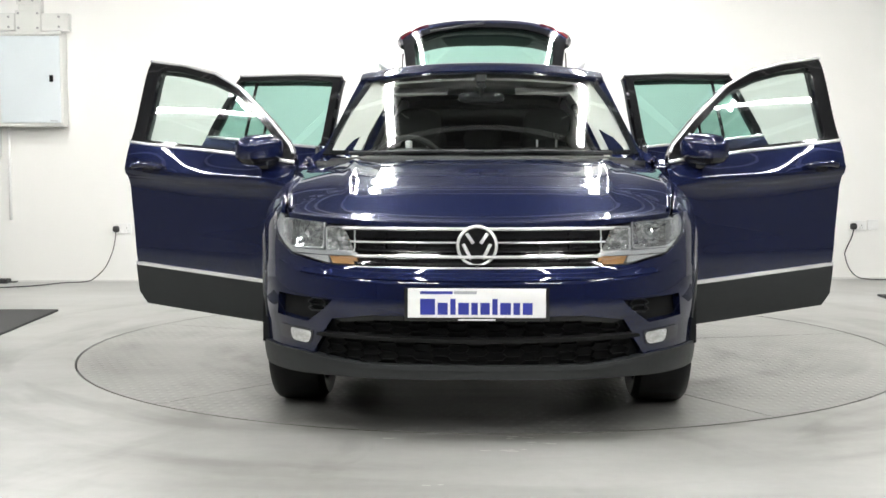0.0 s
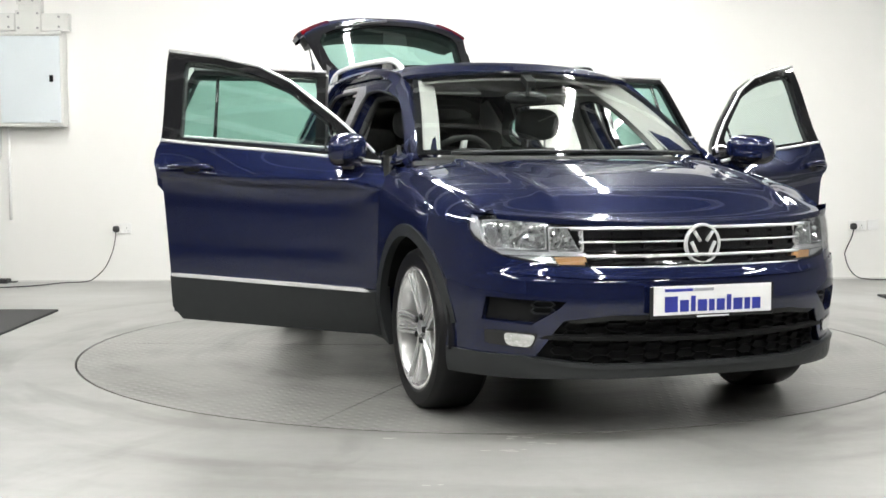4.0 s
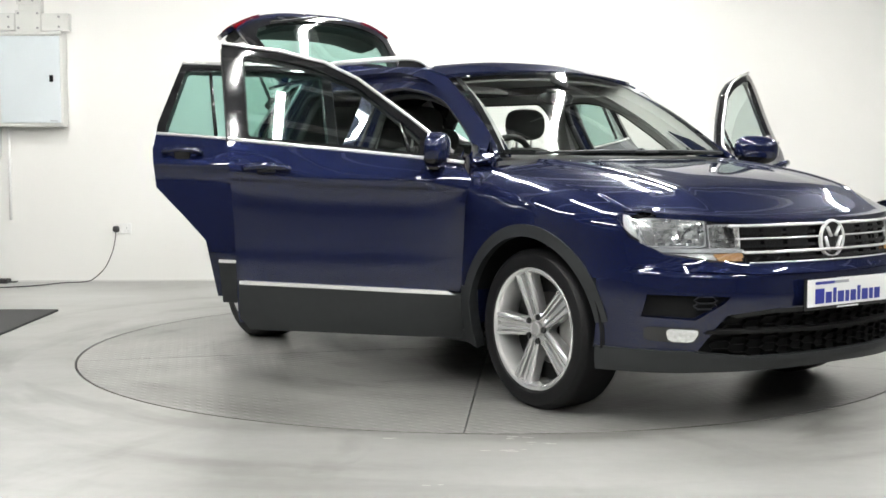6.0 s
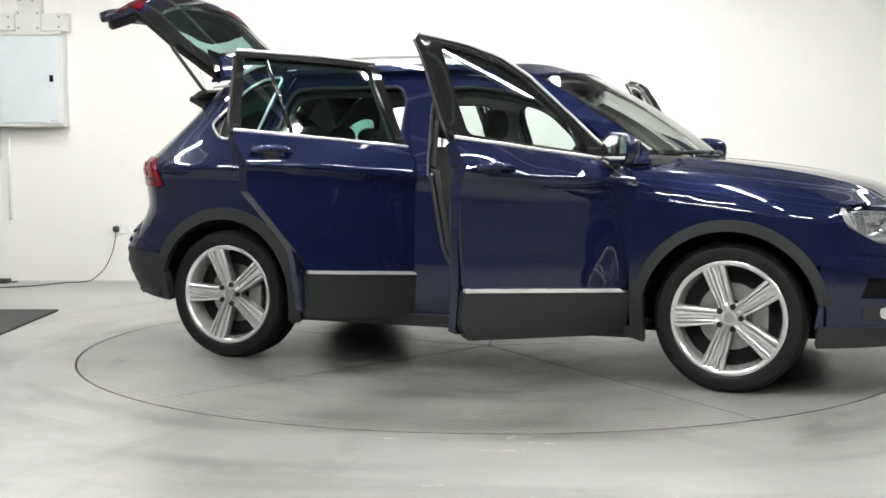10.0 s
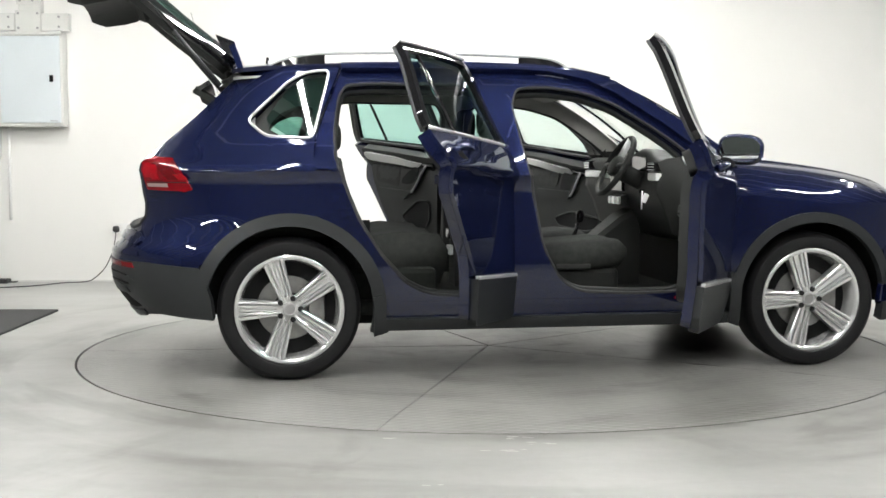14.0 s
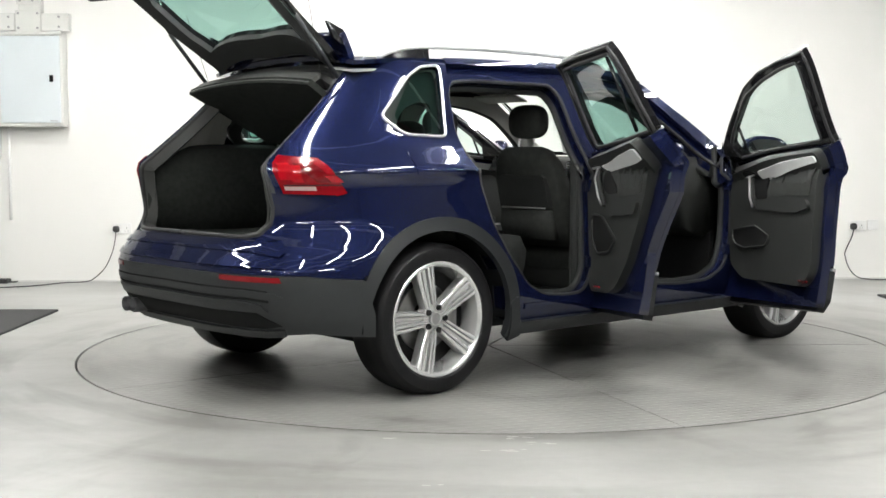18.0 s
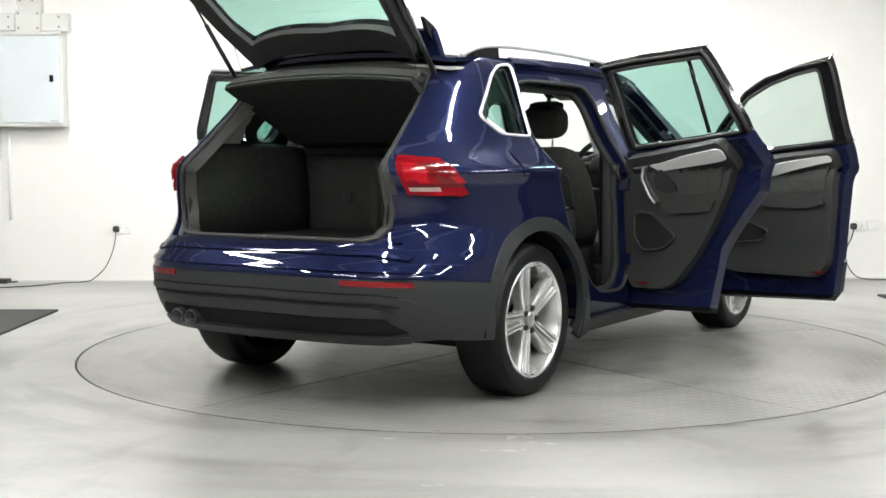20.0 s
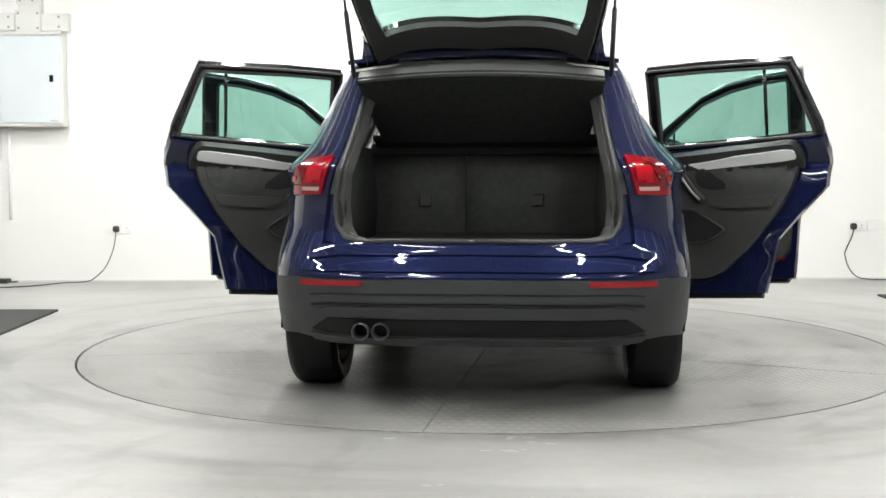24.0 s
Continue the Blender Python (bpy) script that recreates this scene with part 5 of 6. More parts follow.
    panel("window_frame", mi(dense(frame_o)), M_GLOSSBLACK, door, [mi(dense(hole))], off=0.0, thick=0.038, step=0.07, M=M, label="black window frame")
    skin_mesh("pane", flat_fill(mi(dense(hole)), (), 0.04), even_pane(dense(hole), left), M_GLASS_F if kind == "front" else M_GLASS_G, door, -0.014, 0.004, M, "", False).visible_shadow = False
    inner_bar([p[1:] for p in dense2(hole)], 0.010, MB, "window_seal", M_BLACKRUBBER, door, 0.036, left, 6)
    outer = [q[1:] for q in dense2(frame_o, False)]
    inner_bar(outer, 0.008, MB, "frame_seal", M_BLACKRUBBER, door, 0.036, left, 6)
    # chrome along the window top and belt
    inner_bar([p[1:] for p in dense2(topline, False)], 0.008, MB, "window_top_trim", M_CHROME, door, -0.008, left)
    inner_bar([(belt0[0] + (belt1[0] - belt0[0]) * k / 12, belt0[1] + (belt1[1] - belt0[1]) * k / 12 + 0.003) for k in range(13)], 0.0085, MB, "belt_trim", M_CHROME, door, -0.002, left)
    # divider in the window
    div = ((0.60, 1.09), (0.565, 1.225)) if kind == "front" else ((-0.885, 1.180), (-0.925, 1.511))
    inner_bar([div[0], div[1]], 0.010 if kind == "rear" else 0.008, MB, "window_divider", M_GLOSSBLACK, door, 0.012, left)
    if kind == "front":
        panel("mirror_sail", mi(dense(S((0.84, 1.06), (0.80, 1.09), (0.66, 1.20), (0.64, 1.075)))), M_GLOSSBLACK, door, off=0.004, thick=0.05, step=0.1, M=M)
    # inside
    tr = panel("door_trim", mi(dense(trim)), M_TRIM, door, off=-0.062, thick=0.05, step=0.08, M=M, label="dark grey door trim")
    panel("trim_strip", mi(dense(strip)), M_SATIN, door, off=-0.108, thick=0.012, step=0.08, M=M, label="silver trim strip")
    panel("trim_insert", mi(dense(rounded(cloth, 0.03))), M_FABRIC, door, off=-0.108, thick=0.007, step=0.1, M=M)
    panel("armrest", mi(dense(rounded(arm, 0.02))), M_TRIM, door, off=-0.105, thick=0.024, step=0.08, M=M)
    # flat dark patches give the pocket and grip the shade of hollows
    panel("door_pocket", mi(dense(pocket)), M_DARK, door, off=-0.105, thick=0.012, step=0.1, M=M)
    panel("grip_recess", mi(dense(recess)), M_DARK, door, off=-0.106, thick=0.010, step=0.1, M=M)
    pr = pocket + pocket[:1]
    inner_bar([p[1:] for p in pr], 0.006, MB, "pocket_rim", M_TRIM, door, 0.118, left, 6)
    inner_bar(pull, 0.0075, MB, "pull_handle", M_DULL, door, 0.135, left)
    inner_bar([(x - 0.018, z) for x, z in pull], 0.013, MB, "pull_grip", M_TRIM, door, 0.125, left)
    hx, hz = inner_h
    s = 1 if kind == "front" else -1
    panel("handle_cup", mi(dense(rounded(S((hx - 0.07, hz + 0.03), (hx + 0.07, hz + 0.03), (hx + 0.07, hz - 0.035), (hx - 0.07, hz - 0.035)), 0.03))), M_DARK, door, off=-0.108, thick=0.014, step=0.05, M=M)
    inner_bar([(hx + 0.06, hz + 0.006), (hx, hz + 0.010), (hx - 0.055, hz + 0.016)], 0.0065, MB, "inner_handle", M_DULL, door, 0.12, left)
    panel("door_reflector", mi(dense(S((refl_x - 0.04, 0.431), (refl_x + 0.04, 0.431), (refl_x + 0.04, 0.421), (refl_x - 0.04, 0.421)))), M_REDDARK, door, off=-0.11, thick=0.006, step=0.1, M=M)
    # outer handle
    hzz = 1.005 if kind == "front" else 1.072
    pts = []
    for i in range(9):
        t = i / 8
        p, n = wrap(*sd(handle_x + 0.10 - 0.20 * t, hzz))
        pts.append(p + n * (0.010 + 0.032 * math.sin(math.pi * t) ** 0.6))
    h = part("door_handle", baked(tube_along(pts, 0.016, 10), MB), M_BLUE, door, "blue door handle", True)
    # dark patch on the skin: painted shade of the hollow behind the handle
    panel("handle_recess", mi(dense(rounded(S((handle_x - 0.04, hzz + 0.022), (handle_x + 0.04, hzz + 0.022), (handle_x + 0.04, hzz - 0.024), (handle_x - 0.04, hzz - 0.024)), 0.02))), M_DARK, door, off=0.001, thick=0.003, step=0.05, M=M)
    if kind == "front":
        door_mirror(door, MB)
    # latch and hinge plates on the shell
    for z in (0.55, 0.92):
        p, n = wrap(*sd((hinge.x - 0.02), z))
        part("hinge", baked(box(p - n * 0.10 - Vector((0.03, 0.02, 0.03)), p - n * 0.10 + Vector((0.06, 0.02, 0.03)), 0.006), MB), M_BLUE, door)
    return door


def dense2(pts, close=True):
    out = []
    m = len(pts)
    for i in range(m if close else m - 1):
        p, q = pts[i], pts[(i + 1) % m]
        k = max(1, int(math.hypot(q[1] - p[1], q[2] - p[2]) / 0.05))
        out += [("S", p[1] + (q[1] - p[1]) * j / k, p[2] + (q[2] - p[2]) * j / k) for j in range(k)]
    out.append(pts[0] if close else pts[-1])
    return out


def door_mirror(door, MB):
    c = (0.70, -0.945, 1.115)
    cap = blob(c, (0.068, 0.115, 0.078), p=2.9)
    for v in cap.verts:
        if v.co.x < c[0] - 0.03:
            v.co.x = c[0] - 0.03 + (v.co.x - c[0] + 0.03) * 0.15
        v.co.x += 0.25 * (v.co.y - c[1])
    bmesh.ops.bisect_plane(cap, geom=cap.verts[:] + cap.edges[:] + cap.faces[:], plane_co=(0, 0, 1.082), plane_no=(0, 0, 1), clear_inner=True)
    part("mirror_cap", baked(cap, MB), M_BLUE, door, "blue door mirror cap", True)
    base = blob((c[0], c[1], c[2]), (0.065, 0.112, 0.075), p=2.9)
    for v in base.verts:
        if v.co.x < c[0] - 0.032:
            v.co.x = c[0] - 0.032
        v.co.x += 0.25 * (v.co.y - c[1])
        if v.co.z > 1.09:
            v.co.z = 1.09 + (v.co.z - 1.09) * 0.9
    part("mirror_housing", baked(base, MB), M_GLOSSBLACK, door, "", True)
    g = bmesh.new()
    ring = []
    for i in range(32):
        a = 2 * math.pi * i / 32
        y, z = 0.098 * math.copysign(abs(math.cos(a)) ** 0.7, math.cos(a)), 0.060 * math.copysign(abs(math.sin(a)) ** 0.7, math.sin(a))
        ring.append(g.verts.new((c[0] - 0.037 + 0.25 * y, c[1] + y, c[2] + z)))
    g.faces.new(ring)
    part("mirror_glass", baked(g, MB), M_MIRROR, door)
    part("mirror_arm", baked(box((0.67, -0.93, 1.02), (0.735, -0.84, 1.075), 0.015), MB), M_GLOSSBLACK, door)


for side in ("right", "left"):
    for kind in ("front", "rear"):
        make_door(kind, side)

# ---- tailgate ----
HG = Vector((-1.56, 0, 1.535))
TG = about(HG, Matrix.Rotation(radians(80.5), 4, "Y"))
g_low = dense(Bp((0.0, 1.10), (0.585, 1.09), (0.625, 0.98), (0.632, 0.90), (0.60, 0.80), (0.54, 0.752), (0.0, 0.745)), 0.03, False)
gate = panel("tailgate", both(g_low, True), M_BLUE, car, off=0.0, thick=0.03, step=0.05, M=TG, label="open blue tailgate", back=False)
g_fr = dense(Bp((0.0, 1.10), (0.585, 1.09), (0.555, 1.24), (0.515, 1.42), (0.49, 1.50), (0.0, 1.525)), 0.03, False)
g_hl = dense(Bp((0.0, 1.135), (0.47, 1.14), (0.50, 1.17), (0.47, 1.33), (0.435, 1.42), (0.0, 1.445)), 0.03, False)
panel("gate_window_frame", both(g_fr, True), M_GLOSSBLACK, gate, [both(g_hl, True)], off=0.0, thick=0.03, step=0.06, M=TG, label="black rear window border")
panel("rear_window", both(g_hl, True), M_GLASS_D, gate, off=-0.004, thick=0.004, step=0.1, M=TG, back=False, label="green tinted rear window").visible_shadow = False
g_in = dense(Bp((0.0, 1.115), (0.52, 1.12), (0.585, 1.06), (0.60, 0.92), (0.57, 0.82), (0.50, 0.775), (0.0, 0.765)), 0.03, False)
panel("gate_trim", both(g_in, True), M_TRIM, gate, off=-0.035, thick=0.06, step=0.06, M=TG, label="black tailgate inner trim")
g_if = dense(Bp((0.0, 1.12), (0.575, 1.10), (0.548, 1.24), (0.508, 1.42), (0.48, 1.495), (0.0, 1.518)), 0.03, False)
panel("gate_frame_trim", both(g_if, True), M_TRIM, gate, [both(g_hl, True)], off=-0.032, thick=0.035, step=0.08, M=TG)


def spoil(u, v):
    k = 2 * v - 1
    x = -1.55 - 0.13 * u - 0.02 * (1 - k * k)
    return (x, k * (0.555 - 0.02 * u), 1.548 + 0.012 * (1 - k * k) - 0.012 * u - 0.01 * u * u)


surf("spoiler", spoil, 8, 20, M_BLUE, gate, thick=0.03, M=TG, flip=True, label="blue roof spoiler")
for s in (-1, 1):
    fin = bmesh.new()
    pts = [(-1.60, s * 0.53, 1.535), (-1.69, s * 0.525, 1.528), (-1.74, s * 0.53, 1.44), (-1.66, s * 0.535, 1.46)]
    a = [fin.verts.new(p) for p in pts]
    b = [fin.verts.new((p[0], p[1] - s * 0.02, p[2])) for p in pts]
    fin.faces.new(a), fin.faces.new(b[::-1])
    for i in range(4):
        fin.faces.new((a[(i + 1) % 4], a[i], b[i], b[(i + 1) % 4]))
    bmesh.ops.recalc_face_normals(fin, faces=fin.faces[:])
    part("spoiler_fin", baked(fin, TG), M_GLOSSBLACK, gate)
    tl2 = Bp((s * 0.595, 1.075), (s * 0.40, 1.05), (s * 0.41, 0.965), (s * 0.628, 0.945))
    panel("gate_lamp", dense(tl2), M_REDDARK, gate, off=0.008, thick=0.012, step=0.05, M=TG, label="red tail lamp section")
    foot, head = Vector((-1.66, s * 0.575, 1.44)), Vector((-1.972, s * 0.575, 1.81))
    d = (head - foot).normalized()
    mid = foot + (head - foot) * 0.72
    st = part("gas_strut", tube_along([foot, mid], 0.011, 8), M_CLAD, car, "black tailgate gas strut", True)
    part("strut_rod", tube_along([mid, head], 0.0055, 8), M_DARK, st, "", True)
part("gate_wiper", baked(tube_along([wrap(*bk(0, 1.13))[0] + Vector((-0.03, 0, 0)), wrap(*bk(0.38, 1.16))[0] + Vector((-0.03, 0, 0.01))], 0.009, 6), TG), M_CLAD, gate, "", True)
bm = bmesh.new()
add_box(bm, (-2.16, -0.09, 0.86), (-2.125, 0.09, 0.93), 0.01)
part("gate_badge", baked(bm, TG), M_CHROME, gate)
part("gate_latch", box((-2.12, -0.04, 0.722), (-2.07, 0.04, 0.745), 0.008), M_DARK, car)

# ---- cabin ----
def loft(sections, close_ends=True):
    """A body through closed sections of equal point count."""
    bm = bmesh.new()
    rings = [[bm.verts.new(p) for p in s] for s in sections]
    n = len(rings[0])
    for a, b in zip(rings, rings[1:]):
        for k in range(n):
            bm.faces.new((a[k], a[(k + 1) % n], b[(k + 1) % n], b[k]))
    if close_ends:
        bm.faces.new(rings[0][::-1])
        bm.faces.new(rings[-1])
    bmesh.ops.recalc_face_normals(bm, faces=bm.faces[:])
    return bm


def pad(x, z, w, d, y, lean=0.0, n=20, p=3.2):
    """Closed rounded section: half width w across, half depth d along the lean."""
    out = []
    for k in range(n):
        a = 2 * math.pi * k / n
        c, s = math.cos(a), math.sin(a)
        cy, cd = math.copysign(abs(c) ** (2 / p), c) * w, math.copysign(abs(s) ** (2 / p), s) * d
        cd *= 1 - 0.25 * (1 - abs(c)) * (1 if cd > 0 else 0)
        out.append((x + cd * math.cos(lean), y + cy, z - cd * math.sin(lean)))
    return out


def front_seat(y):
    back = [pad(-0.12, 0.60, 0.22, 0.075, y), pad(-0.15, 0.68, 0.255, 0.085, y), pad(-0.19, 0.82, 0.265, 0.08, y), pad(-0.235, 0.96, 0.255, 0.07, y), pad(-0.265, 1.06, 0.225, 0.058, y), pad(-0.28, 1.115, 0.18, 0.045, y), pad(-0.285, 1.135, 0.12, 0.025, y)]
    seat = part("front_seat", loft(back), M_FABRIC, car, "charcoal fabric front seat", True)
    cush = []
    for x, z0, z1, w in ((-0.14, 0.47, 0.63, 0.22), (-0.05, 0.46, 0.645, 0.255), (0.15, 0.46, 0.655, 0.265), (0.33, 0.47, 0.67, 0.262), (0.41, 0.49, 0.66, 0.25), (0.445, 0.53, 0.62, 0.22)):
        n, sec = 20, []
        for k in range(n):
            a = 2 * math.pi * k / n
            c, s = math.cos(a), math.sin(a)
            yy = math.copysign(abs(c) ** 0.62, c) * w
            zz = (z0 + z1) / 2 + math.copysign(abs(s) ** 0.55, s) * (z1 - z0) / 2
            if s > 0:
                zz -= 0.022 * (1 - abs(c))
            sec.append((x, y + yy, zz))
        cush.append(sec)
    part("seat_cushion", loft(cush), M_FABRIC, seat, "", True)
    hr = blob((-0.262, y, 1.268), (0.055, 0.135, 0.092), p=2.8)
    part("headrest", hr, M_FABRIC, seat, "", True)
    for dy in (-0.055, 0.055):
        part("headrest_post", tube_along([(-0.28, y + dy, 1.10), (-0.27, y + dy, 1.20)], 0.007, 8), M_CHROME, seat, "", True)
    part("seat_base", box((-0.13, y - 0.235, 0.36), (0.40, y + 0.235, 0.50), 0.03), M_DASH, seat)
    part("seat_lever", box((0.05, y - 0.262 if y < 0 else y + 0.236, 0.49), (0.24, y - 0.236 if y < 0 else y + 0.262, 0.525), 0.01), M_TRIM, seat)
    # folding tray on the back, with a pale lower edge, over a soft pocket
    tray_back = [[(x - d, y - w, z), (x - d, y + w, z), (x + 0.03, y + w, z), (x + 0.03, y - w, z)] for x, z, w, d in ((-0.316, 0.985, 0.15, 0.0), (-0.314, 0.97, 0.175, 0.006), (-0.300, 0.88, 0.185, 0.008), (-0.287, 0.815, 0.185, 0.006))]
    part("seat_tray", loft(tray_back), M_TRIM, seat)
    part("tray_edge", tube_along([(-0.297, y - 0.165, 0.808), (-0.300, y + 0.165, 0.808)], 0.005, 6), M_DULL, seat, "", True)
    pocket_back = [[(x, y - w, z), (x, y + w, z), (x + 0.04, y + w, z), (x + 0.04, y - w, z)] for x, z, w in ((-0.288, 0.795, 0.18), (-0.286, 0.72, 0.195), (-0.262, 0.64, 0.19))]
    part("seat_pocket", loft(pocket_back), M_FABRIC, seat, "", True)


for y in (-0.37, 0.37):
    front_seat(y)

# rear bench
sec = []
for y in np.linspace(-0.62, 0.62, 13):
    k = abs(y) / 0.62
    d = 0.02 * math.cos(y * 12)
    sec.append([(-0.53, y, 0.52), (-0.515, y, 0.60), (-0.56, y, 0.675 + d * 0.4), (-0.75, y, 0.69 + d * 0.4), (-0.98, y, 0.665), (-1.0, y, 0.45), (-0.56, y, 0.43)])
bench = part("rear_bench", loft(sec), M_FABRIC, car, "charcoal fabric rear bench", True)
for y0, y1 in ((-0.62, 0.10), (0.105, 0.62)):
    sec = []
    for y in np.linspace(y0, y1, 9):
        e = min(y - y0, y1 - y)
        q = 0.02 * (1 - min(e / 0.06, 1)) ** 2
        sec.append([(-0.93 - q, y, 0.62), (-0.97 - q, y, 0.75), (-1.03 - q, y, 0.95), (-1.07 - q, y, 1.08 - q), (-1.11, y, 1.105 - q), (-1.15, y, 1.085 - q), (-1.14, y, 0.75), (-1.10, y, 0.62)])
    part("bench_back", loft(sec), M_FABRIC, bench, "", True)
for y in (-0.36, 0.0, 0.36):
    part("bench_headrest", blob((-1.09, y, 1.185), (0.045, 0.125, 0.075), p=2.7), M_FABRIC, bench, "", True)
for y in (-0.25, 0.3):
    part("boot_handle", box((-1.165, y - 0.03, 0.84), (-1.15, y + 0.03, 0.90), 0.006), M_TRIM, bench)

part("bench_top_trim", box((-1.175, -0.57, 1.092), (-1.135, 0.57, 1.148), 0.01), M_GREYTRIM, bench)

# floor and sides
part("cabin_floor", box((-1.0, -0.76, 0.29), (0.85, 0.76, 0.36), 0.02), M_CARPET, car, "black carpet floor")
part("bench_riser", box((-1.05, -0.66, 0.34), (-0.58, 0.66, 0.52), 0.03), M_CARPET, car)
part("firewall", box((0.86, -0.72, 0.30), (0.90, 0.72, 1.06)), M_DARK, car)
# dashboard
sec = []
for y in np.linspace(-0.72, 0.72, 25):
    hood = 0.055 * math.exp(-((y + 0.37) / 0.16) ** 4)
    zt = 1.075 + hood
    sec.append([(0.98, y, 1.07), (0.80, y, 1.085 + hood * 0.4), (0.62, y, zt - 0.005), (0.575, y, zt - 0.03), (0.60, y, 0.99), (0.575, y, 0.955), (0.57, y, 0.90), (0.62, y, 0.80), (0.66, y, 0.68), (0.80, y, 0.62), (0.98, y, 0.70)])
dash = part("dashboard", loft(sec), M_DASH, car, "dark grey dashboard with a silver strip", True)
part("dash_strip", box((0.562, 0.16, 0.955), (0.595, 0.70, 0.995), 0.006), M_SATIN, dash)
part("dash_strip", box((0.562, -0.70, 0.955), (0.595, -0.56, 0.995), 0.006), M_SATIN, dash)
for y in (0.63, 0.08, -0.08, -0.64):
    v = part("air_vent", box((0.553, y - 0.055, 1.0), (0.60, y + 0.055, 1.055), 0.01), M_GLOSSBLACK, dash)
    for k in range(3):
        part("vent_slat", box((0.550, y - 0.048, 1.010 + k * 0.015), (0.575, y + 0.048, 1.014 + k * 0.015)), M_SATIN, v)
part("instrument_glass", box((0.575, -0.50, 1.0), (0.60, -0.24, 1.085), 0.01), M_GLOSSBLACK, dash)
part("screen", box((0.556, -0.12, 0.885), (0.585, 0.12, 0.985), 0.008), M_GLOSSBLACK, dash, "black dashboard screen")
part("climate_panel", box((0.556, -0.12, 0.80), (0.60, 0.12, 0.865), 0.008), M_TRIM, dash)
for y in (-0.08, 0.0, 0.08):
    bm = bmesh.new()
    add_cyl(bm, 0.022, 0.02, Matrix.Translation((0.550, y, 0.832)) @ Matrix.Rotation(radians(90), 4, "Y"), 16)
    part("climate_knob", bm, M_SATIN, dash, "", False)
sec = []
for x, z, w in ((0.66, 0.80, 0.13), (0.55, 0.74, 0.13), (0.40, 0.62, 0.12), (0.1, 0.60, 0.11), (0.0, 0.70, 0.105), (-0.36, 0.70, 0.105), (-0.40, 0.64, 0.10)):
    sec.append([(x, -w, 0.34), (x, -w, z - 0.03), (x, -w + 0.03, z), (x, w - 0.03, z), (x, w, z - 0.03), (x, w, 0.34)])
cons = part("centre_console", loft(sec), M_DASH, car, "dark centre console")
part("rear_vents", box((-0.425, -0.06, 0.62), (-0.395, 0.06, 0.68), 0.008), M_GLOSSBLACK, cons)
part("rear_socket", box((-0.425, -0.05, 0.53), (-0.395, 0.05, 0.585), 0.008), M_SATIN, cons)
part("gear_stick", tube_along([(0.30, 0.0, 0.60), (0.335, 0.0, 0.70)], 0.012, 8), M_GLOSSBLACK, cons, "", True)
part("gear_knob", blob((0.345, 0, 0.74), (0.024, 0.024, 0.038), 12, 8, 2.3), M_GLOSSBLACK, cons, "", True)

# steering wheel
SWM = Matrix.Translation((0.445, -0.37, 1.03)) @ Matrix.Rotation(radians(-60), 4, "Y") @ Matrix.Rotation(radians(90), 4, "Z")
ringpts = [SWM @ Vector((0.172 * math.cos(2 * math.pi * k / 36), 0.172 * math.sin(2 * math.pi * k / 36), 0)) for k in range(37)]
sw = part("steering_wheel", tube_along(ringpts, 0.0165, 10), M_DASH, car, "black leather steering wheel", True)
hubb = blob((0, 0, 0), (0.075, 0.06, 0.028), 20, 10, 2.6)
part("wheel_boss", baked(hubb, SWM), M_DASH, sw, "", True)
for a in (0, 180, 270):
    p = Vector((0.165 * math.cos(radians(a)), 0.165 * math.sin(radians(a)), 0))
    part("wheel_spoke", tube_along([SWM @ (p * 0.3), SWM @ p], 0.018, 8), M_SATIN if a == 270 else M_TRIM, sw, "", True)
part("steering_column", tube_along([(0.46, -0.37, 1.01), (0.62, -0.37, 0.93)], 0.05, 12), M_DASH, car, "", True)
part("ignition_key", tube_along([(0.56, -0.50, 0.90), (0.53, -0.53, 0.895)], 0.008, 6), M_GLOSSBLACK, car, "", True)
part("key_tag", box((0.545, -0.535, 0.835), (0.575, -0.53, 0.885), 0.004, about((0.56, -0.53, 0.86), Matrix.Rotation(radians(25), 4, "Y"))), M_WHITEPLASTIC, car, "white key tag")
part("key_ring", tube_along([(0.545, -0.532, 0.90), (0.54, -0.532, 0.80)], 0.004, 6), M_SATIN, car, "", True)
# rear-view mirror
part("interior_mirror", blob((0.44, 0, 1.385), (0.022, 0.12, 0.033), 16, 10, 3.0), M_GLOSSBLACK, car, "black rear-view mirror", True)
part("mirror_stem", tube_along([(0.45, 0, 1.39), (0.50, 0, 1.46)], 0.012, 8), M_TRIM, car, "", True)
# sun visors and belts
for s in (-1, 1):
    part("sun_visor", box((0.15, s * 0.36 - 0.18, 1.425), (0.27, s * 0.36 + 0.18, 1.439), 0.006, about((0.2, s * 0.36, 1.43), Matrix.Rotation(radians(16), 4, "Y"))), M_HEAD, car)
    part("seat_belt", box((-0.30, s * 0.72 - 0.004, 0.55), (-0.255, s * 0.72 + 0.004, 1.22)), M_DARK, car)
    # B pillar lining
    bm = bmesh.new()
    add_box(bm, (-0.34, s * 0.775 - 0.03, 0.36), (-0.19, s * 0.775 + 0.03, 1.12), 0.02)
    part("pillar_lining", bm, M_TRIM, car)
    up_l = loft([[(x0, s * 0.745, 1.10), (x0 - 0.005, s * 0.61, 1.47), (x0 - 0.005, s * 0.57, 1.47), (x0, s * 0.70, 1.10)] for x0 in (-0.22, -0.33)])
    part("pillar_lining", up_l, M_HEAD, car, "pale grey upper pillar lining")

# ---- boot ----
part("boot_floor", box((-2.09, -0.60, 0.66), (-1.12, 0.60, 0.705), 0.01), M_CARPET, car, "black carpeted boot floor")
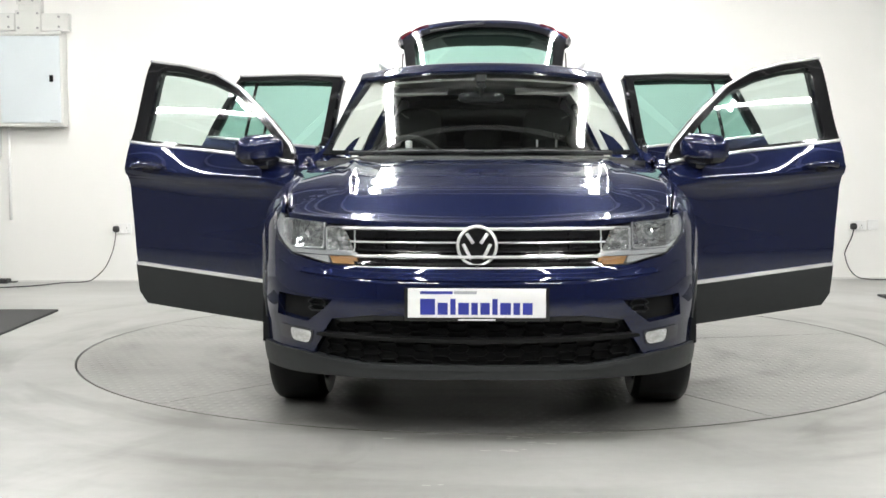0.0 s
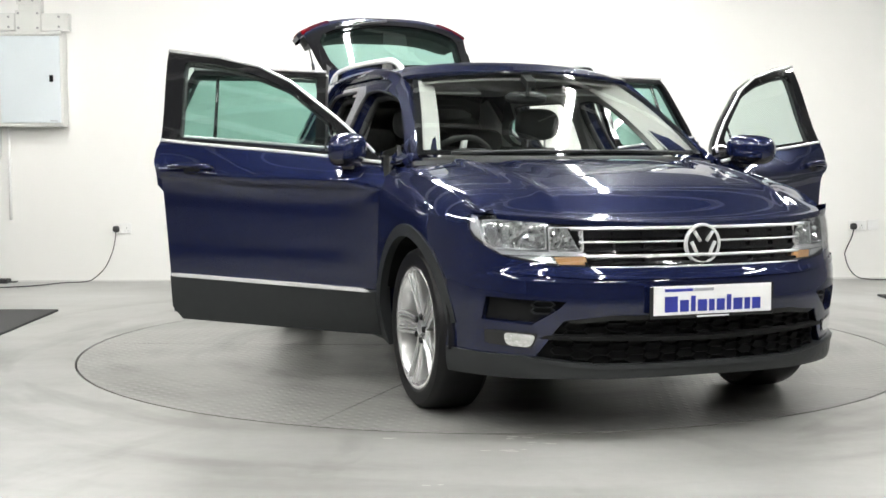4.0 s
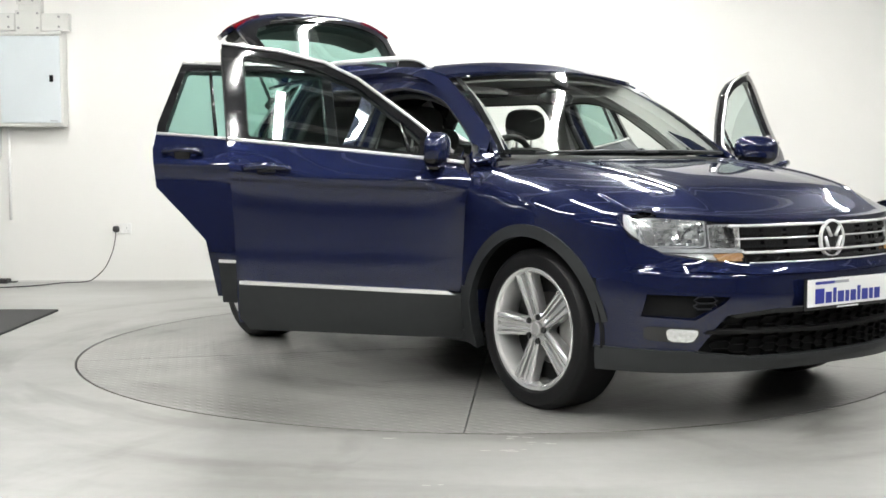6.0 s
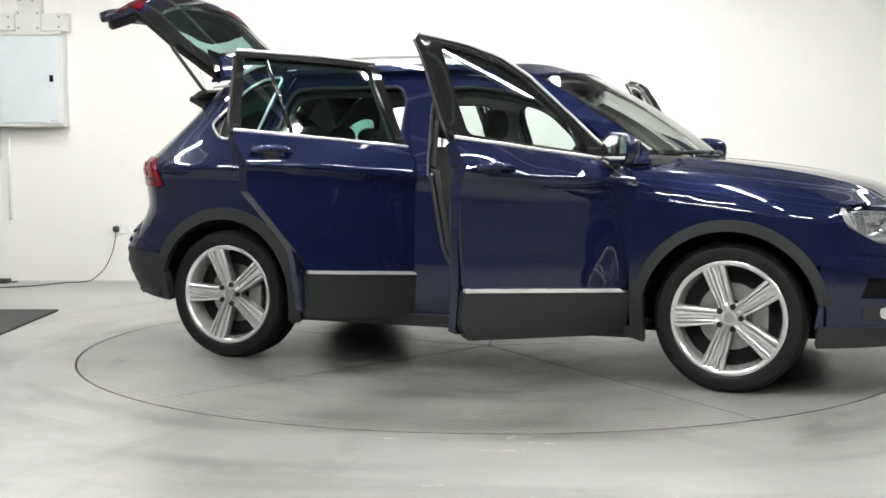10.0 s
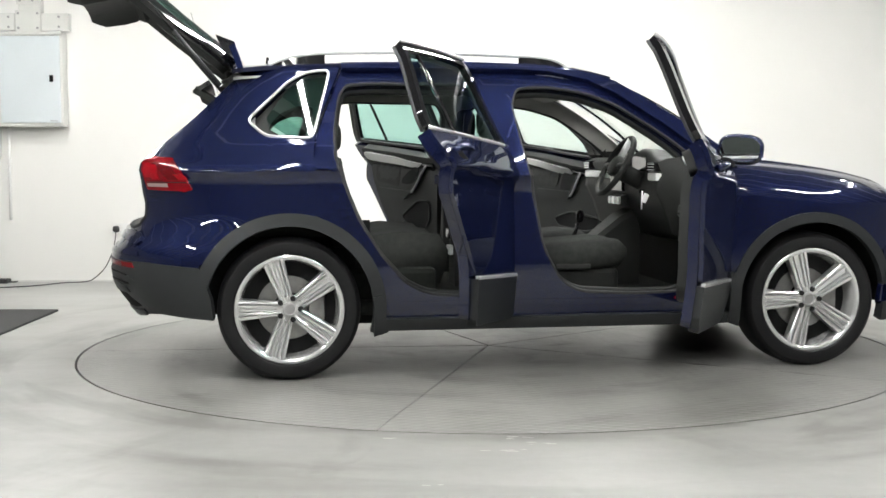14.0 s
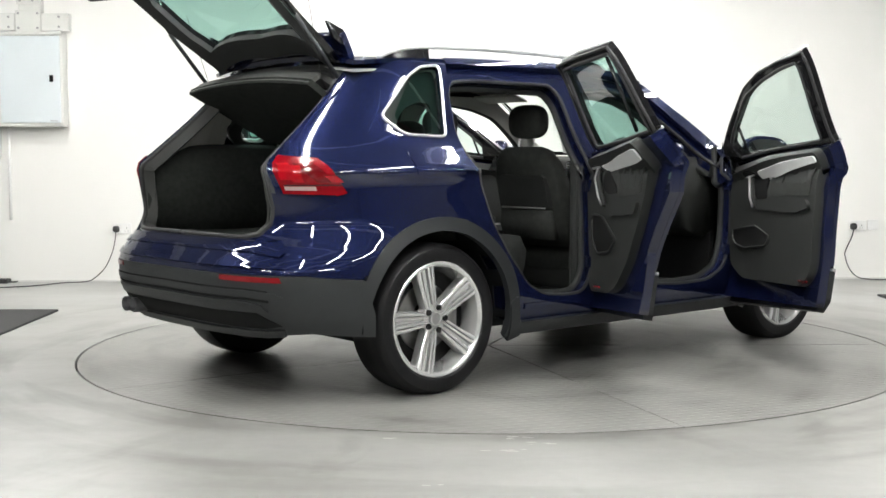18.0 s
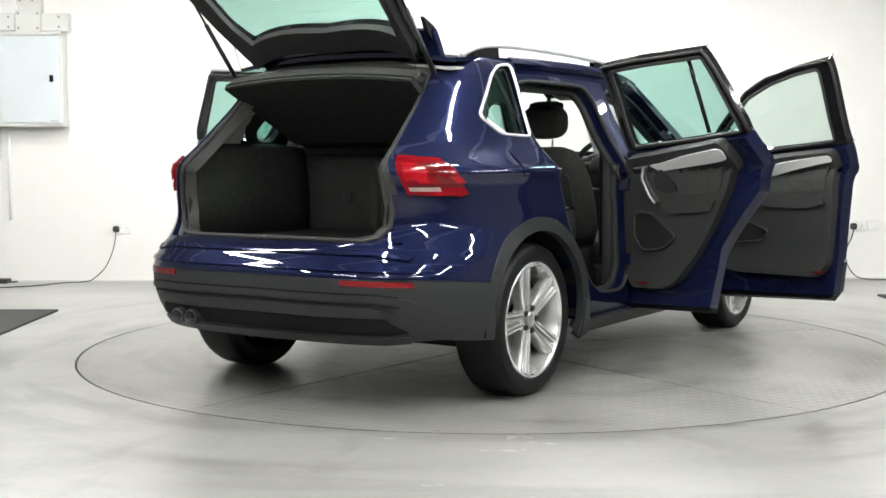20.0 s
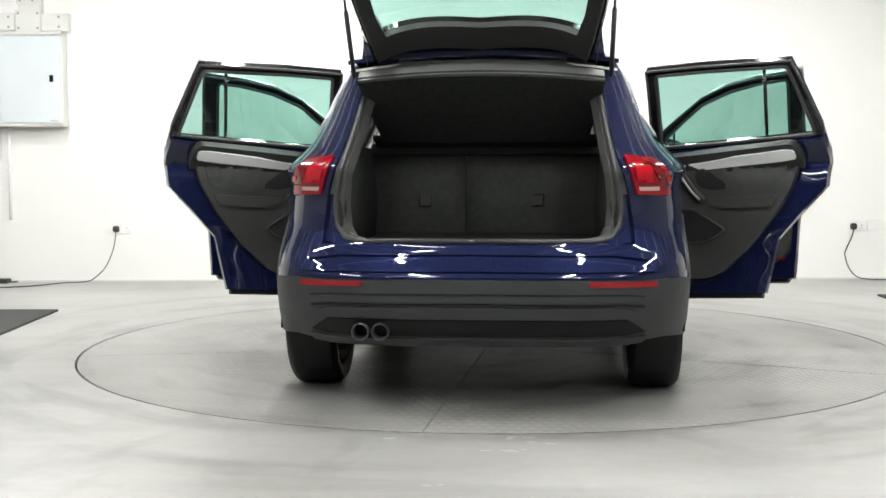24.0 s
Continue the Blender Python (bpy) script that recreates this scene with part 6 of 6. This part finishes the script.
part("boot_sill", box((-2.11, -0.55, 0.68), (-2.04, 0.55, 0.722), 0.012), M_TRIM, car)
for s in (-1, 1):
    sec = []
    for x, y0, y1 in ((-2.03, 0.565, 0.595), (-1.95, 0.565, 0.65), (-1.75, 0.545, 0.74), (-1.30, 0.53, 0.78), (-1.13, 0.57, 0.78)):
        sec.append([(x, s * y1, 0.69), (x, s * y0, 0.69), (x, s * (y0 - 0.01), 0.88), (x, s * (y0 + 0.015), 1.12 if x > -1.9 else 1.05), (x, s * min(y1, y0 + 0.16), 1.15 if x > -1.9 else 1.07)])
    part("boot_side_lining", loft(sec), M_CARPET, car, "black boot side lining", True)
    sec = []
    for x, zt in ((-1.84, 1.14), (-1.74, 1.27), (-1.62, 1.40), (-1.49, 1.46)):
        yb, yt = abs(wrap0(*sd(x, 1.08)).y) - 0.09, abs(wrap0(*sd(x, zt)).y) - 0.08
        sec.append([(x, s * (yb + 0.02), 1.07), (x, s * yb, 1.08), (x, s * yt, zt), (x, s * (yt + 0.02), zt)])
    part("rear_pillar_lining", loft(sec), M_HEAD, car, "pale grey rear pillar lining")
ring_o = dense(Bp((0.0, 0.716), (0.56, 0.716), (0.665, 0.735), (0.695, 0.82), (0.672, 0.95), (0.625, 1.09), (0.60, 1.2), (0.556, 1.40), (0.52, 1.495), (0.42, 1.525), (0.0, 1.532)), 0.03, False)
ring_i = dense(Bp((0.0, 0.748), (0.46, 0.749), (0.535, 0.765), (0.572, 0.80), (0.583, 0.86), (0.576, 0.96), (0.556, 1.08), (0.543, 1.2), (0.518, 1.36), (0.497, 1.43), (0.42, 1.466), (0.0, 1.476)), 0.03, False)
ring_m = dense(Bp((0.0, 0.736), (0.50, 0.737), (0.566, 0.752), (0.603, 0.795), (0.612, 0.86), (0.601, 0.96), (0.573, 1.09), (0.556, 1.2), (0.527, 1.38), (0.503, 1.455), (0.42, 1.490), (0.0, 1.500)), 0.03, False)
panel("boot_jamb", both(ring_o, True), (M_GREYTRIM, M_BLUE), car, [both(ring_m, True)], off=-0.015, thick=0.06, step=0.03, label="blue lower and dark upper boot jamb", split_z=0.915)
panel("boot_frame", both(ring_m, True), M_GREYTRIM, car, [both(ring_i, True)], off=-0.030, thick=0.05, step=0.06, label="grey boot opening trim")
rm = [wrap(*q) for q in both(ring_m, True)]
part("boot_seal", tube_along([p - n * 0.020 for p, n in rm] + [rm[0][0] - rm[0][1] * 0.020], 0.012, 6), M_BLACKRUBBER, car, "black rubber boot seal", True)


def shelf_at(u, v):
    k = 2 * v - 1
    return (-1.785 + 0.45 * u, k * (0.545 - 0.06 * u), 1.43 - 0.255 * u + 0.03 * (1 - k * k) * (1 - u))


sh = surf("parcel_shelf", shelf_at, 8, 16, M_CARPET, car, thick=0.03, label="black parcel shelf tilted up")



def flap_at(u, v):
    k = 2 * v - 1
    return (-1.345 + 0.20 * u, k * 0.535, 1.186 - 0.045 * u)


surf("shelf_flap", flap_at, 4, 12, M_CARPET, sh, thick=0.02, label="black fabric flap behind the bench")


def lip_at(u, v):
    k = 2 * v - 1
    return (-1.80 + 0.07 * u, k * 0.54, 1.415 + 0.045 * u + 0.03 * (1 - k * k))


surf("shelf_lip", lip_at, 3, 16, M_GREYTRIM, sh, thick=0.02)
for s in (-1, 1):
    part("shelf_cord", tube_along([(-1.70, s * 0.50, 1.44), (-1.80, s * 0.55, 1.80)], 0.0015, 4), M_TRIM, sh)

# ---- things on the wall and floor ----
M_PANELGREY = material("pale_grey_steel_paint", (0.60, 0.645, 0.67), 0.35, var=0.02, var_scale=3)
M_TRUNK = material("grey_trunking", (0.60, 0.60, 0.575), 0.45, var=0.03, var_scale=5)
M_MAT = material("dark_floor_mat", (0.035, 0.036, 0.036), 0.85, var=0.25, var_scale=25, bump=0.6, bump_scale=250)


def on_wall(ob):
    ob.matrix_world = WALL_M @ Matrix.Diagonal((1.0785, 1.0785, 1.0785, 1))
    return ob


cab = on_wall(tagged(new("electrical_cabinet"), "pale grey steel electrical cabinet fixed to the white wall", "cabinet"))
part("cabinet_body", box((-0.855, -0.13, 1.245), (-0.325, 0.0, 1.985), 0.008), M_TRUNK, cab)
door_p = part("cabinet_door", box((-0.815, -0.145, 1.275), (-0.345, -0.128, 1.955), 0.005), M_PANELGREY, cab, "pale blue-grey door")
part("cabinet_lock", box((-0.428, -0.152, 1.595), (-0.398, -0.144, 1.648), 0.002), M_GLOSSBLACK, door_p)
part("cabinet_label", box((-0.43, -0.1462, 1.287), (-0.37, -0.145, 1.293)), M_INKGREY, door_p)
part("cabinet_flange", box((-0.858, -0.150, 1.962), (-0.322, -0.12, 1.988), 0.004), M_TRUNK, cab)
part("cabinet_rail", box((-0.84, -0.142, 1.248), (-0.34, -0.128, 1.262), 0.003), M_TRUNK, cab)

trunk = on_wall(tagged(new("cable_trunking"), "pale grey steel cable trunking with screwed cover plates", "trunking"))
part("riser", box((-0.675, -0.09, 2.0), (-0.50, 0.0, CEIL_H - 0.05), 0.004), M_TRUNK, trunk)
part("branch", box((-1.6, -0.09, 2.002), (-0.705, 0.0, 2.138), 0.004), M_TRUNK, trunk)
part("branch", box((-0.498, -0.09, 2.0), (-0.285, 0.0, 2.136), 0.004), M_TRUNK, trunk)
part("cover_plate", box((-0.70, -0.097, 1.992), (-0.50, -0.086, 2.16), 0.004), M_TRUNK, trunk)
part("cover_plate", box((-0.69, -0.097, 2.205), (-0.49, -0.086, 2.5), 0.004), M_TRUNK, trunk)
for x, z in ((-0.675, 2.02), (-0.675, 2.135), (-0.525, 2.02), (-0.525, 2.135), (-0.755, 2.03), (-0.755, 2.108), (-0.36, 2.03), (-0.36, 2.108), (-0.66, 2.235), (-0.56, 2.235)):
    bm = bmesh.new()
    add_cyl(bm, 0.010, 0.006, Matrix.Translation((x, -0.1 if -0.71 < x < -0.48 else -0.092, z)) @ Matrix.Rotation(radians(90), 4, "X"), 12)
    part("screw", bm, M_DULL, trunk)
box2 = on_wall(tagged(new("isolator_box"), "pale grey isolator box beside the electrical cabinet", "switch box"))
part("box_body", box((-1.20, -0.11, 1.01), (-0.858, 0.0, 1.29), 0.006), M_TRUNK, box2)
part("box_lid", box((-1.19, -0.118, 1.02), (-0.866, -0.109, 1.28), 0.004), M_PANELGREY, box2)
pan2 = on_wall(tagged(new("wall_panel"), "dark grey equipment panel on the white wall", "panel"))
part("panel_body", box((-1.35, -0.06, 1.33), (-0.868, 0.0, 1.95), 0.006), M_CLAD, pan2)
cond = on_wall(tagged(new("conduit"), "thin pale conduit running down the wall", "conduit"))
part("pipe", tube_along([(-0.80, -0.02, 1.25), (-0.80, -0.02, 0.98), (-0.80, -0.02, 0.5)], 0.012, 8), M_WHITEPLASTIC, cond, "", True)


def socket(x, z, twin=True):
    e = on_wall(tagged(new("wall_socket"), "white double wall socket with a black plug", "socket", "wall sockets"))
    part("face_plate", box((x, -0.012, z), (x + 0.145, 0.0, z + 0.086), 0.004), M_WHITEPLASTIC, e)
    for dx in (0.038, 0.107):
        part("rocker_switch", box((x + dx - 0.008, -0.016, z + 0.058), (x + dx + 0.008, -0.011, z + 0.076), 0.001), M_WHITEPLASTIC, e)
        for sx, sz, w, h in ((0, 0.044, 0.004, 0.008), (-0.011, 0.022, 0.007, 0.004), (0.011, 0.022, 0.007, 0.004)):
            part("pin_hole", box((x + dx + sx - w / 2, -0.0128, z + sz - h / 2), (x + dx + sx + w / 2, -0.0115, z + sz + h / 2)), M_GLOSSBLACK, e)
    return e


def plug_lead(x, z, path, label):
    e = on_wall(tagged(new("power_lead"), label, "cable", "power leads"))
    bm = blob((x, -0.035, z), (0.026, 0.024, 0.026), 14, 10, 3.0)
    part("plug", bm, M_BLACKRUBBER, e, "black mains plug", True)
    part("cord", tube_along(smooth_line([(x, -0.04, z - 0.02)] + path, 8), 0.0045, 6), M_BLACKRUBBER, e, "", True)


socket(0.014, 0.386)
plug_lead(0.042, 0.425, [(0.034, -0.05, 0.33), (0.012, -0.05, 0.24), (-0.045, -0.055, 0.12), (-0.135, -0.06, 0.03), (-0.20, -0.09, 0.007), (-0.34, -0.16, 0.007), (-0.52, -0.40, 0.007), (-0.78, -0.52, 0.007), (-1.3, -0.6, 0.007)], "black mains lead from the wall socket to the floor")
socket(5.985, 0.392)
plug_lead(6.02, 0.43, [(6.0, -0.05, 0.34), (5.955, -0.05, 0.24), (5.95, -0.05, 0.19), (5.985, -0.05, 0.09), (6.05, -0.06, 0.02), (6.12, -0.12, 0.007), (6.3, -0.16, 0.007), (6.7, -0.2, 0.007)], "black mains lead from the wall socket to the floor")
bk_e = on_wall(tagged(new("blank_plate"), "small white blank plate on the wall", "plate"))
part("blank_face", box((6.145, -0.01, 0.40), (6.235, 0.0, 0.485), 0.003), M_WHITEPLASTIC, bk_e)
blk = tagged(new("extension_block"), "black extension block lying on the floor by the wall", "extension lead")
part("block", box((-4.52, 3.38, 0.0), (-4.10, 3.49, 0.037), 0.008), M_BLACKRUBBER, blk)
part("block_cord", tube_along(smooth_line([(-4.10, 3.43, 0.01), (-4.07, 3.46, 0.008), (-4.05, 3.49, 0.008)], 4), 0.006, 6), M_BLACKRUBBER, blk, "", True)


def floor_mat(pts, label):
    bm = bmesh.new()
    b = [bm.verts.new((x, y, 0.0)) for x, y in pts]
    t = [bm.verts.new((x, y, 0.014)) for x, y in pts]
    bm.faces.new(t)
    for i in range(len(pts)):
        j = (i + 1) % len(pts)
        bm.faces.new((b[i], b[j], t[j], t[i]))
    bmesh.ops.recalc_face_normals(bm, faces=bm.faces[:])
    ob = mesh_object("floor_mat", bm, M_MAT)
    tagged(ob, label, "mat", "floor mats")


floor_mat([(-3.017, 1.518), (-4.9, 1.49), (-4.9, -0.5), (-2.93, -0.5)], "dark rubber floor mat with a thin edge")
floor_mat([(3.031, 2.557), (4.6, 2.56), (4.6, 0.42), (3.06, 0.42)], "dark rubber floor mat by the turntable")
# chipped paint and scuffs in front of the turntable
bm = bmesh.new()
RS = random.Random(11)
for cx, cy, w, h, k in ((-0.40, -2.36, 0.03, 0.012, 3), (0.11, -2.34, 0.05, 0.02, 5), (0.18, -2.43, 0.05, 0.02, 4), (0.06, -2.55, 0.13, 0.02, 6), (-0.20, -3.04, 0.03, 0.012, 2)):
    for _ in range(k):
        x, y, r = cx + RS.uniform(-w, w), cy + RS.uniform(-h, h), RS.uniform(0.006, 0.018)
        ring = [bm.verts.new((x + 1.8 * r * RS.uniform(0.6, 1.0) * math.cos(a), y + 0.6 * r * RS.uniform(0.6, 1.0) * math.sin(a), 0.0012)) for a in np.linspace(0, 2 * math.pi, 9)[:-1]]
        bm.faces.new(ring)
tagged(mesh_object("paint_chips", bm, material("chipped_pale_paint", (0.50, 0.50, 0.48), 0.6, var=0.1, var_scale=30)), "pale chips in the worn floor paint", "chips", kind="stuff")
# trim line where wall meets floor
sk = on_wall(mesh_object("baseboard", box((-5, -0.008, 0.0), (12, 0.001, 0.012)), M_TRUNK))
tagged(sk, "thin grey sealant line along the wall", "trim", kind="structure")


# ---- movement ----
def motions():
    walk(car, [(t, car_pose(a)) for t, a in TURN])
    walk(table, [(t, Matrix.Rotation(radians(a), 4, "Z")) for t, a in TURN])


motions()
